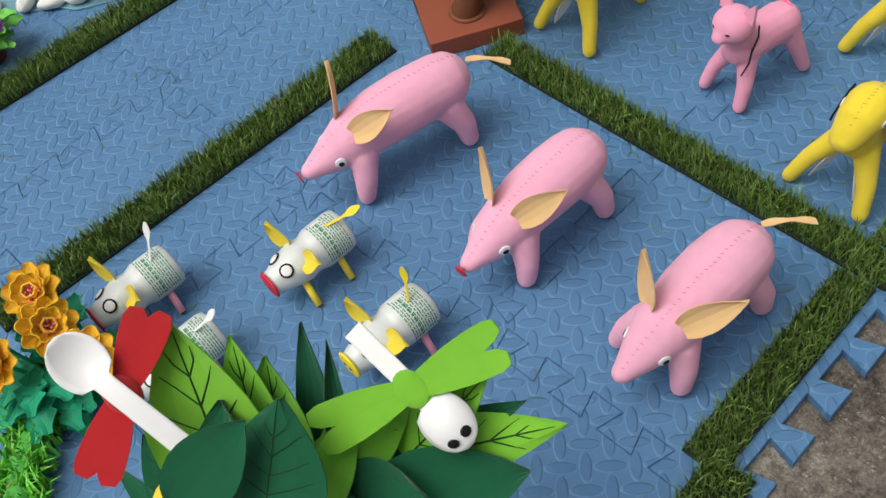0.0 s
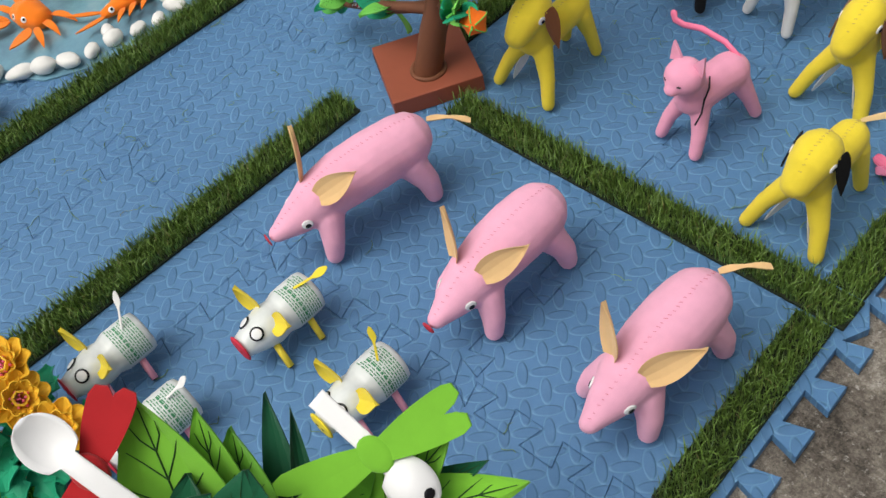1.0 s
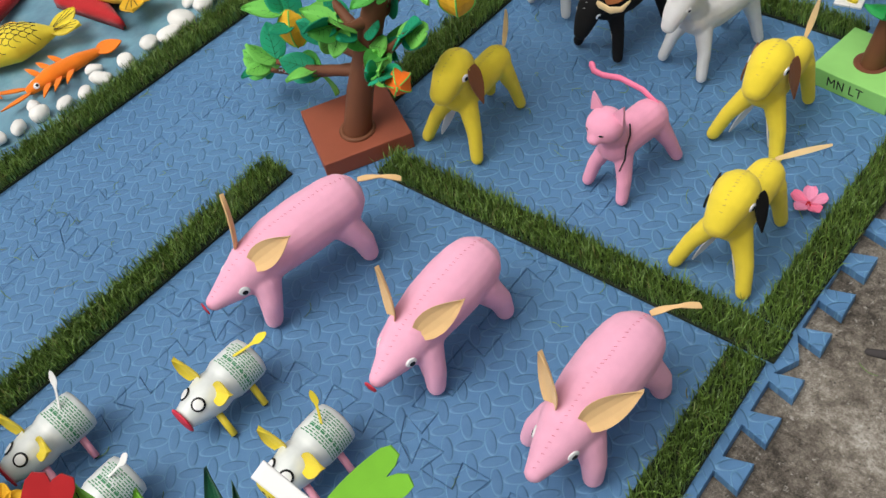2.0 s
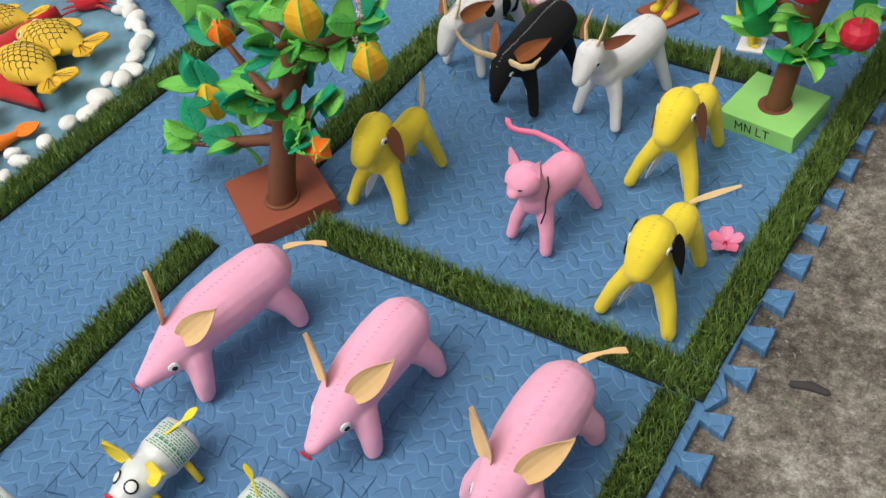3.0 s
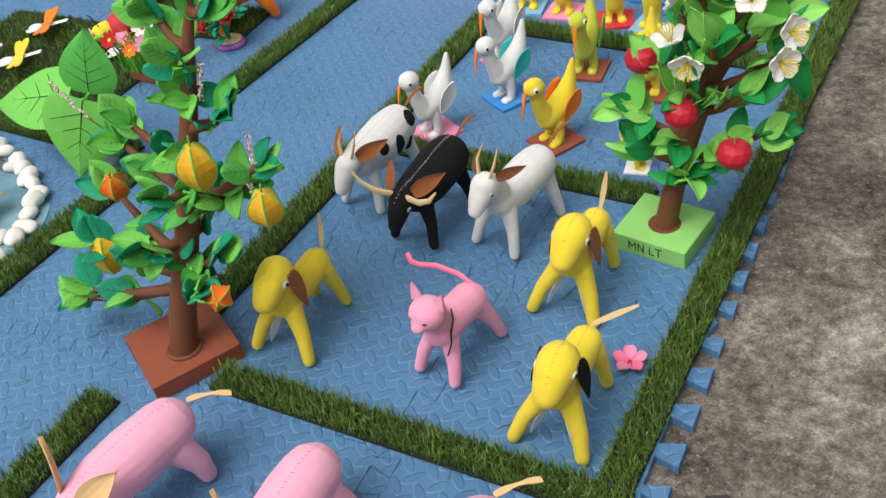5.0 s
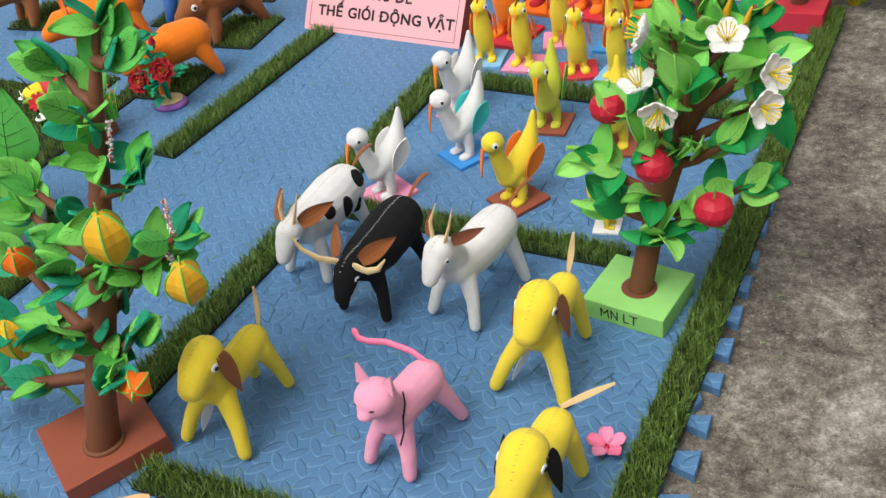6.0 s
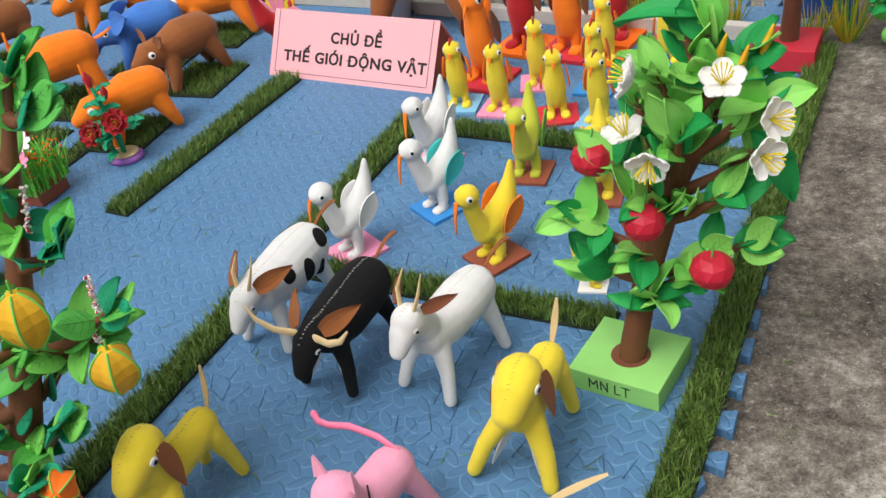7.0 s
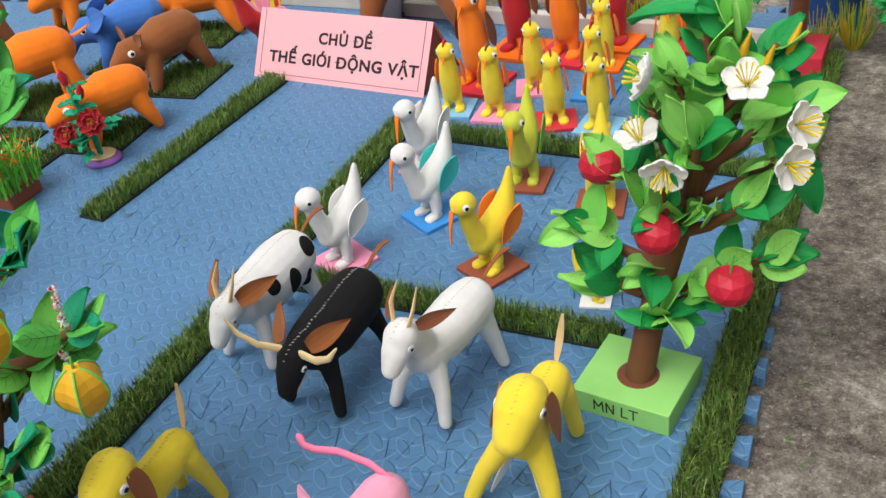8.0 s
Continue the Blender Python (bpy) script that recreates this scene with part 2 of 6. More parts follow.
def seam(parent, bvh, ys, x=0.0, gap=0.006, mat=None, size=0.0032, lift=0.3):
    """Slanting hand stitches along the ridge of the back."""
    bm = bmesh.new()
    y = ys[0]
    while y < ys[1]:
        hit, nor, _, _ = bvh.ray_cast(Vector((x + random.uniform(-0.0008, 0.0008), y, lift)), Vector((0, 0, -1)))
        if hit is not None and nor.z > 0.15:
            d = (Vector((1, 0, 0)) + Vector((0, 0.5 + random.uniform(-0.3, 0.3), 0)))
            d = (d - nor * d.dot(nor)).normalized() * size * random.uniform(0.6, 1.1)
            c = hit + nor * 0.0001
            tube(bm, [c - d * 0.5, c + nor * 0.0004, c + d * 0.5], [0.00035] * 3, 5)
        y += gap * random.uniform(0.8, 1.2)
    return part("seam", bm, mat or STITCH, parent, "hand-sewn stitches")


# ---- ground ----
def mat_material():
    m, n, l, b = material("blue_foam_mat")
    co = n.new("ShaderNodeTexCoord").outputs["Object"]
    rot = n.new("ShaderNodeMapping")
    rot.inputs["Rotation"].default_value = (0, 0, radians(47))
    l.new(co, rot.inputs["Vector"])
    sep = n.new("ShaderNodeSeparateXYZ")
    l.new(rot.outputs[0], sep.inputs[0])
    cell = 0.0235
    u, v = (math_node(n, l, "DIVIDE", sep.outputs[k], cell) for k in (0, 1))
    total = None
    for a, c, sx, sy in ((0, 0, 0.70, 0.27), (1, 1, 0.70, 0.27), (1, 0, 0.27, 0.70), (0, 1, 0.27, 0.70)):
        d = []
        for w, o, s in ((u, a, sx), (v, c, sy)):
            f = math_node(n, l, "FLOORED_MODULO", math_node(n, l, "ADD", w, 1.0 - o + 200), 2.0)
            f = math_node(n, l, "DIVIDE", math_node(n, l, "SUBTRACT", f, 1.0), s)
            d.append(math_node(n, l, "MULTIPLY", f, f))
        e = math_node(n, l, "ADD", *d)
        total = e if total is None else math_node(n, l, "MINIMUM", total, e)
    lens = n.new("ShaderNodeMapRange")
    lens.interpolation_type = "SMOOTHSTEP"
    for slot, val in zip(("From Min", "From Max", "To Min", "To Max"), (0.55, 1.10, 1.0, 0.0)):
        lens.inputs[slot].default_value = val
    l.new(total, lens.inputs["Value"])
    weave = []
    for k in (0, 1):
        weave.append(math_node(n, l, "SINE", math_node(n, l, "MULTIPLY", sep.outputs[k], 3200.0)))
    weave = math_node(n, l, "MULTIPLY", math_node(n, l, "MULTIPLY", weave[0], weave[1]), 0.10)
    fine = noise_tex(n, l, co, 700, 2)
    blot = noise_tex(n, l, co, 5, 4)
    h = math_node(n, l, "ADD", math_node(n, l, "MULTIPLY", lens.outputs[0], 1.0), math_node(n, l, "MULTIPLY", weave, math_node(n, l, "ADD", lens.outputs[0], 0.25)))
    h = math_node(n, l, "ADD", h, math_node(n, l, "MULTIPLY", fine, 0.12))
    bump(n, l, b, h, 1.0, 0.0014)
    dust = noise_tex(n, l, co, 60, 5, 0.7)
    mix = math_node(n, l, "ADD", math_node(n, l, "MULTIPLY", blot, 0.6), math_node(n, l, "MULTIPLY", dust, 0.4))
    # Paler blue ring along the outline of each raised lens.
    edge = n.new("ShaderNodeMapRange")
    edge.interpolation_type = "SMOOTHSTEP"
    for slot, val in zip(("From Min", "From Max", "To Min", "To Max"), (0.0, 0.30, 1.0, 0.0)):
        edge.inputs[slot].default_value = val
    l.new(math_node(n, l, "ABSOLUTE", math_node(n, l, "SUBTRACT", total, 0.95)), edge.inputs["Value"])
    mixed = n.new("ShaderNodeMix")
    mixed.data_type = "RGBA"
    l.new(math_node(n, l, "MULTIPLY", edge.outputs[0], 0.62), mixed.inputs["Factor"])
    l.new(ramp(n, l, mix, [(0.3, (0.062, 0.163, 0.320)), (0.7, (0.088, 0.210, 0.388))]), mixed.inputs["A"])
    mixed.inputs["B"].default_value = (0.135, 0.300, 0.470, 1)
    l.new(mixed.outputs["Result"], b.inputs["Base Color"])
    b.inputs["Roughness"].default_value = 0.55
    b.inputs["Specular IOR Level"].default_value = 0.45
    return m


MATBLUE = mat_material()


def concrete_material():
    m, n, l, b = material("worn_concrete")
    co = n.new("ShaderNodeTexCoord").outputs["Object"]
    big, mid, fine = noise_tex(n, l, co, 6, 8, 0.68), noise_tex(n, l, co, 55, 10, 0.80), noise_tex(n, l, co, 300, 6, 0.8)
    mix = math_node(n, l, "ADD", math_node(n, l, "MULTIPLY", big, 0.38), math_node(n, l, "MULTIPLY", mid, 0.42))
    mix = math_node(n, l, "ADD", mix, math_node(n, l, "MULTIPLY", fine, 0.22))
    base = ramp(n, l, mix, [(0.43, (0.030, 0.025, 0.019)), (0.485, (0.105, 0.090, 0.072)), (0.53, (0.185, 0.162, 0.132)), (0.575, (0.32, 0.295, 0.25)), (0.63, (0.52, 0.49, 0.45))])
    scuff = ramp(n, l, noise_tex(n, l, co, 130, 5, 0.75), [(0.58, (0, 0, 0)), (0.66, (1, 1, 1))])
    pits = ramp(n, l, noise_tex(n, l, co, 210, 3, 0.6), [(0.30, (1, 1, 1)), (0.40, (0, 0, 0))])
    for mask, k, colour in ((scuff, 0.65, (0.46, 0.44, 0.40, 1)), (pits, 0.85, (0.022, 0.018, 0.014, 1))):
        mx = n.new("ShaderNodeMix")
        mx.data_type = "RGBA"
        l.new(math_node(n, l, "MULTIPLY", mask, k), mx.inputs["Factor"])
        l.new(base, mx.inputs["A"])
        mx.inputs["B"].default_value = colour
        base = mx.outputs["Result"]
    l.new(base, b.inputs["Base Color"])
    b.inputs["Roughness"].default_value = 0.92
    bump(n, l, b, math_node(n, l, "ADD", mid, math_node(n, l, "MULTIPLY", fine, 0.5)), 0.6, 0.004)
    return m


CONCRETE = concrete_material()
bm = bmesh.new()
bmesh.ops.create_grid(bm, x_segments=2, y_segments=2, size=60)
ground = finish("ground", bm, CONCRETE, smooth=False)
ground.location.z = -0.0125
tagged(ground, "worn grey-brown concrete yard with light scuffs and stains", "ground", kind="structure")

TILE, JX, JY, TOOTH = 0.308, 0.067, -0.4025, 0.0150


def joint(length=TILE, teeth=5):
    """The dovetailed edge of a mat, along s, as (s, offset)."""
    pts, p = [(0.0, 0.0)], length / teeth
    for k in range(teeth):
        s = k * p
        a, b = (0.32 if k == 0 else 0.20), (0.68 if k == teeth - 1 else 0.80)
        pts += [(s + (a + 0.14) * p, -TOOTH), (s + a * p, TOOTH), (s + b * p, TOOTH), (s + (b - 0.14) * p, -TOOTH)]
    return pts + [(length, 0.0)]


def mat_tile(ix, iy):
    x1, y0 = JX - ix * TILE, JY + iy * TILE
    x0, y1 = x1 - TILE, y0 + TILE
    j = joint()
    ring = [(x0 + s, y0 + o) for s, o in j[:-1]] + [(x1 + o, y0 + s) for s, o in j[:-1]]
    ring += [(x0 + s, y1 + o) for s, o in j[::-1][:-1]] + [(x0 + o, y0 + s) for s, o in j[::-1][:-1]]
    ring = [Vector((x, y, 0)) for x, y in ring]
    n = len(ring)
    inset = []
    for i, p in enumerate(ring):
        a, b = (p - ring[i - 1]).normalized(), (ring[(i + 1) % n] - p).normalized()
        nor = Vector((-(a.y + b.y), a.x + b.x, 0))
        nor = nor.normalized() if nor.length > 1e-6 else Vector((0, 0, 0))
        inset.append((p + nor * 0.00035, p + nor * 0.0013))
    bm = bmesh.new()
    top = [bm.verts.new((q.x, q.y, 0)) for _, q in inset]
    rim = [bm.verts.new((p.x, p.y, -0.0010)) for p, _ in inset]
    low = [bm.verts.new((p.x, p.y, -0.012)) for p, _ in inset]
    for a, b in ((low, rim), (rim, top)):
        for i in range(n):
            bm.faces.new((a[i], a[(i + 1) % n], b[(i + 1) % n], b[i]))
    tops = set(top)
    bmesh.ops.triangle_fill(bm, use_beauty=True, edges=[e for e in bm.edges if e.verts[0] in tops and e.verts[1] in tops])
    ob = finish("floor_mat", bm, MATBLUE, smooth=False)
    ob.matrix_basis = pose(0, 0, 0, 0, 0, 2.9)
    return tagged(ob, "blue interlocking foam floor mat with embossed tread on concrete", "floor mat", "foam mats", "structure")


for ix in range(8):
    for iy in range(-5, 5):
        mat_tile(ix, iy)


def blade_material(name, lo, hi):
    m, n, l, b = material(name)
    rnd = n.new("ShaderNodeNewGeometry").outputs["Random Per Island"]
    l.new(ramp(n, l, rnd, [(0.0, lo), (0.6, hi), (0.93, tint(hi, 1.35)), (1.0, (0.17, 0.15, 0.05))]), b.inputs["Base Color"])
    b.inputs["Roughness"].default_value = 0.55
    b.inputs["Subsurface Weight"].default_value = 0.0
    return m


TURF = blade_material("turf_green", (0.050, 0.100, 0.014), (0.130, 0.225, 0.038))
rng = np.random.default_rng(3)


def blades(name, width, length, count, height, mat, parent, thick=0.00075, lean=0.75, z=0.0):
    """Many thin bent blades over a rectangle: one mesh."""
    x, y = (rng.random(count) - 0.5) * width, (rng.random(count) - 0.5) * length
    h = height * (0.55 + 0.6 * rng.random(count))
    a, tilt = rng.random(count) * 6.283, rng.random(count) * lean
    out = rng.random(count) * 6.283
    dx, dy = np.cos(a) * thick, np.sin(a) * thick
    ox, oy = np.cos(out) * h * tilt, np.sin(out) * h * tilt
    zz = np.zeros(count)
    v = np.stack([
        np.stack([x - dx, y - dy, zz + z], 1), np.stack([x + dx, y + dy, zz + z], 1),
        np.stack([x + ox * 0.35 - dx * 0.8, y + oy * 0.35 - dy * 0.8, h * 0.6 + z], 1), np.stack([x + ox * 0.35 + dx * 0.8, y + oy * 0.35 + dy * 0.8, h * 0.6 + z], 1),
        np.stack([x + ox, y + oy, h * (1 - 0.25 * tilt) + z], 1)], 1).reshape(-1, 3)
    k = np.arange(count)[:, None] * 5
    faces = np.concatenate([k + np.array([[0, 1, 3]]), k + np.array([[0, 3, 2]]), k + np.array([[2, 3, 4]])], 1).reshape(-1, 3)
    me = bpy.data.meshes.new(name)
    me.from_pydata(v.tolist(), [], faces.tolist())
    me.materials.append(mat)
    ob = new(name, me)
    ob.parent = parent
    ob["kind"] = "stuff"
    return ob


def turf(p0, p1, width, label="strip of artificial grass turf on the blue mats", height=0.023, density=19.0, name="grass_strip", group="grass strips", z=0.0):
    p0, p1 = Vector(p0), Vector(p1)
    d = p1 - p0
    base = thing(name, label, "artificial grass", pose((p0.x + p1.x) / 2, (p0.y + p1.y) / 2, z, 0, 0, math.degrees(math.atan2(-d.x, d.y))), group)
    part("backing", box(bmesh.new(), width, d.length, 0.004, None, 0.001), BACKING, base, "black woven backing", False)
    blades("grass_pile", width * 0.97, d.length - 0.002, int(width * d.length * 1e4 * density), height, TURF, base, z=0.003)
    return base


STRIPS = [
    ((-0.640, -1.10), (-0.633, -0.498), 0.056), ((-0.606, -0.325), (-0.600, 0.61), 0.054),
    ((-0.975, 0.19), (-0.945, 0.70), 0.056), ((-0.505, -0.412), (0.068, -0.397), 0.048),
    ((0.043, -0.372), (0.042, 0.93), 0.048), ((0.040, -0.424), (0.054, -0.690), 0.047),
    ((0.078, -0.672), (0.098, -0.90), 0.052), ((-0.562, 0.132), (-0.09, 0.126), 0.045),
    ((-0.565, 0.556), (-0.01, 0.535), 0.045), ((-1.000, -1.05), (-0.972, -0.09), 0.06), ((-1.66, -0.02), (-1.01, -0.032), 0.055)]
for a, b, w in STRIPS:
    turf(a, b, w * 0.92)


# ---- stuffed animals ----
def toy_pig(m, label, snout=True, tail=True, back=0.0):
    t = thing("toy_pig", label, "stuffed toy", m, "pink felt pigs")
    me = fused([
        ([(0, -0.118, 0.060), (0, -0.095, 0.066), (0, -0.065, 0.078), (0, -0.025, 0.086), (0, 0.012, 0.088), (0, 0.040 + back, 0.089)], [0.012, 0.0215, 0.032, 0.0375, 0.039, 0.037], 20),
        ([(0.022, -0.060, 0.065), (0.036, -0.068, 0.035), (0.040, -0.072, 0.013)], [0.018, 0.0138, 0.0115]),
        ([(-0.022, -0.060, 0.065), (-0.036, -0.068, 0.035), (-0.040, -0.072, 0.013)], [0.018, 0.0138, 0.0115]),
        ([(0.022, 0.036 + back, 0.070), (0.036, 0.050 + back, 0.038), (0.040, 0.054 + back, 0.013)], [0.020, 0.0145, 0.0115]),
        ([(-0.022, 0.036 + back, 0.070), (-0.036, 0.050 + back, 0.038), (-0.040, 0.054 + back, 0.013)], [0.020, 0.0145, 0.0115])])
    b = skin(me, PINK, t, "plump pink felt body")
    bvh = tree_of(me)
    seam(t, bvh, (-0.12, 0.085))
    for s in (1, -1):
        googly(t, bvh, (s * 0.1, -0.098, 0.078), (-s, 0.12, -0.05), 0.0068, -1.2)
        hit, nor, _, _ = bvh.ray_cast(Vector((s * 0.1, -0.066, 0.115)), Vector((-s, 0, -0.15)))
        hit = hit or Vector((s * 0.03, -0.066, 0.105))
        d = (0.45 * s, 0.62, 0.62) if s > 0 else (-0.35, 0.30, 1.0)
        cut("ear", EAR, 0.070, 0.033, TAN, t, along(hit - Vector((s * 0.002, 0, 0)), d, (s * 0.5, -0.55, 0.6)), "tan felt ear", thick=0.0014, bend=14 * s * s, cup=0.12, nu=10)
    if snout:
        sn = part("snout", disc(bmesh.new(), 0.0085, 0.002), REDFOAM, t, "red round snout")
        sn.matrix_basis = facing((0, -0.1315, 0.0585), (0, -1, -0.12))
    if tail:
        cut("tail", lambda u: 0.75 + 0.25 * math.sin(9 * u), 0.052, 0.0085, TAN, t, along((0, 0.076 + back, 0.103), (0.55, 0.8, 0.12), (0, -0.2, 1)), "wavy tan felt tail", bend=-20, sway=22, nu=10, nv=2)
    return t


def toy_dog(m, label, ear_mat, tail_up=True):
    t = thing("toy_dog", label, "stuffed toy", m, "yellow felt dogs")
    me = fused([
        ([(0, -0.050, 0.094), (0, -0.02, 0.090), (0, 0.015, 0.092), (0, 0.036, 0.096)], [0.025, 0.024, 0.023, 0.022], 18),
        ([(0, -0.045, 0.095), (0, -0.052, 0.118), (0, -0.056, 0.140)], [0.026, 0.024, 0.024], 16),
        ([(0, -0.052, 0.146), (0, -0.070, 0.138), (0, -0.084, 0.122)], [0.026, 0.0235, 0.0185], 16),
        ([(0.014, -0.050, 0.085), (0.035, -0.064, 0.045), (0.045, -0.074, 0.0105)], [0.015, 0.0108, 0.0095]),
        ([(-0.014, -0.050, 0.085), (-0.035, -0.064, 0.045), (-0.045, -0.074, 0.0105)], [0.015, 0.0108, 0.0095]),
        ([(0.012, 0.036, 0.085), (0.022, 0.048, 0.045), (0.028, 0.056, 0.0105)], [0.015, 0.0100, 0.0088]),
        ([(-0.012, 0.036, 0.085), (-0.022, 0.048, 0.045), (-0.028, 0.056, 0.0105)], [0.015, 0.0100, 0.0088])], 0.0026)
    skin(me, YELLOW, t, "bright yellow felt body")
    bvh = tree_of(me)
    seam(t, bvh, (-0.09, 0.07), gap=0.005, mat=STITCHDARK)
    for s in (1, -1):
        googly(t, bvh, (s * 0.1, -0.071, 0.145), (-s, 0.1, -0.02), 0.0058, -1.0)
        cut("ear", EAR, 0.068, 0.022, ear_mat, t, along((s * 0.0235, -0.050, 0.154), (s * 0.26, 0.10, -1), (s, -0.2, 0.2)), "long drooping felt ear", thick=0.0014, bend=-10, cup=0.05, nu=10)
        cut("leg_lining", LEAF, 0.070, 0.015, WHITE, t, along((s * 0.006, -0.052, 0.078), (s * 0.34, -0.16, -1), (-s, -0.35, 0.2)), "white inner leg", thick=0.002)
    d = (0.05, 0.15, 1) if tail_up else (0.75, 0.6, 0.35)
    cut("tail", lambda u: 0.35 + math.sin(math.pi * min(1, u * 0.9 + 0.1)) * 0.65, 0.062, 0.008, CREAM, t, along((0, 0.055, 0.108), d, (0, -1, 0.2)), "narrow cream felt tail", bend=14, nu=8, nv=2)
    return t


def toy_cat(m, label):
    t = thing("toy_cat", label, "stuffed toy", m)
    me = fused([
        ([(0, -0.030, 0.080), (0, 0.0, 0.082), (0, 0.030, 0.080)], [0.024, 0.025, 0.026], 16),
        ([(0, -0.030, 0.085), (0, -0.042, 0.114)], [0.020, 0.018], 14),
        ([(0.012, -0.030, 0.070), (0.025, -0.042, 0.038), (0.029, -0.050, 0.011)], [0.013, 0.0098, 0.0085]),
        ([(-0.012, -0.030, 0.070), (-0.025, -0.042, 0.038), (-0.029, -0.050, 0.011)], [0.013, 0.0098, 0.0085]),
        ([(0.012, 0.034, 0.072), (0.024, 0.046, 0.040), (0.030, 0.056, 0.011)], [0.015, 0.0100, 0.0085]),
        ([(-0.012, 0.034, 0.072), (-0.024, 0.046, 0.040), (-0.030, 0.056, 0.011)], [0.015, 0.0100, 0.0085])],
        0.0024, 5, [((0, -0.051, 0.128), (0.025, 0.024, 0.023)), ((0, -0.072, 0.120), (0.010, 0.008, 0.008))])
    skin(me, CATPINK, t, "rose pink felt body")
    bvh = tree_of(me)
    for s in (1, -1):
        cut("ear", lambda u: (1 - u) ** 0.8, 0.026, 0.020, CATPINK, t, along((s * 0.016, -0.048, 0.142), (s * 0.30, 0.05, 1), (0, -1, 0.2)), "pointed ear", thick=0.003, nu=5)
        hit, nor, _, _ = bvh.ray_cast(Vector((s * 0.011, -0.14, 0.133)), Vector((0, 1, -0.04)))
        part("eye", disc(bmesh.new(), 0.0030, 0.0007, Matrix.Diagonal((1, 0.45, 1, 1))), INK, t, "narrow black eye").matrix_basis = facing(hit, nor)
    bm = bmesh.new()
    tube(bm, [(0.021, -0.036, 0.094), (0.026, -0.044, 0.078), (0.024, -0.051, 0.062)], [0.0011] * 3, 6)
    tube(bm, [(0.021, -0.036, 0.090), (0.018, -0.026, 0.103), (0.010, -0.018, 0.110)], [0.0011] * 3, 6)
    part("ribbon", bm, INK, t, "thin black ribbon ends at the neck")
    bm = tube(bmesh.new(), [(0.004, 0.040, 0.100), (-0.020, 0.040, 0.110), (-0.055, 0.037, 0.113), (-0.082, 0.034, 0.106), (-0.096, 0.033, 0.107), (-0.100, 0.034, 0.114)], [0.0040, 0.0048, 0.0050, 0.0050, 0.0054, 0.0056], 8, 0.55)
    part("tail", bm, HOTPINK, t, "long hooked hot pink foam tail")
    return t


def horned(m, name, label, coat, ear_mat, horn, group, belly=None, big=1.0, tail=BROWN, up=0.0):
    """A standing goat, cow or buffalo with horns and side ears."""
    t = thing(name, label, "stuffed toy", m, group)
    me = fused([
        ([(0, -0.050, 0.100), (0, -0.015, 0.098), (0, 0.03, 0.103), (0, 0.055, 0.105)], [0.027 * big, 0.031 * big, 0.032 * big, 0.030 * big], 18),
        ([(0, -0.050, 0.104), (0, -0.072, 0.112 + up * 0.6), (0, -0.092, 0.108 + up)], [0.023, 0.021, 0.021], 14),
        ([(0, -0.090, 0.110 + up), (0, -0.105, 0.092 + up), (0, -0.114, 0.076 + up)], [0.020, 0.017, 0.012], 14),
        ([(0.014, -0.048, 0.090), (0.030, -0.056, 0.050), (0.037, -0.062, 0.012)], [0.015, 0.0100, 0.0085]),
        ([(-0.014, -0.048, 0.090), (-0.030, -0.056, 0.050), (-0.037, -0.062, 0.012)], [0.015, 0.0100, 0.0085]),
        ([(0.014, 0.052, 0.095), (0.028, 0.066, 0.050), (0.037, 0.076, 0.012)], [0.017, 0.0105, 0.0085]),
        ([(-0.014, 0.052, 0.095), (-0.028, 0.066, 0.050), (-0.037, 0.076, 0.012)], [0.017, 0.0105, 0.0085])], 0.0026)
    skin(me, coat, t, "stuffed felt body")
    bvh = tree_of(me)
    seam(t, bvh, (-0.11, 0.085), gap=0.0055, mat=STITCHWHITE if coat is BLACK else STITCHDARK, size=0.0028)
    for s in (1, -1):
        googly(t, bvh, (s * 0.1, -0.103, 0.103 + up), (-s, 0.05, 0), 0.0045, -1.0)
        cut("ear", EAR, 0.048 if big < 1.05 else 0.060, 0.017 if big < 1.05 else 0.026, ear_mat, t, along((s * 0.017, -0.084, 0.124 + up), (s * 0.55, 0.75, 0.22 if big < 1.05 else 0.34), (s * 0.7, -0.4, 0.7)), "felt side ear", bend=-12, cup=0.15, nu=10)
        if horn == "long":
            h = [(s * 0.016, -0.096, 0.122), (s * 0.040, -0.104, 0.126), (s * 0.062, -0.110, 0.140), (s * 0.075, -0.112, 0.160)]
            bm = tube(bmesh.new(), h, [0.0062, 0.0056, 0.0042, 0.0015], 8, 0.5)
        else:
            h = [(s * 0.010, -0.090, 0.126 + up), (s * 0.015, -0.087, 0.148 + up), (s * 0.013, -0.076, 0.170 + up)]
            bm = tube(bmesh.new(), h, [0.0042, 0.0034, 0.001], 8, 0.5)
        part("horn", bm, CREAM, t, "cream felt horn")
    cut("tail", lambda u: 0.5 + 0.5 * u, 0.060, 0.007, tail, t, along((0, 0.084, 0.120), (0.15, 0.5, 0.8), (0, -1, 0.5)), "brown felt tail", bend=-80, nu=10, nv=2)
    if name == "toy_cow":
        for y, z, rx, ry in ((0.060, 0.122, 0.015, 0.013), (0.012, 0.098, 0.012, 0.019), (0.046, 0.082, 0.008, 0.015), (-0.028, 0.112, 0.012, 0.012)):
            for s in (1, -1):
                patch(t, bvh, (s * 0.1, y, z + 0.01), (-s, 0, -0.1), rx, ry, BLACK, "black felt spot")
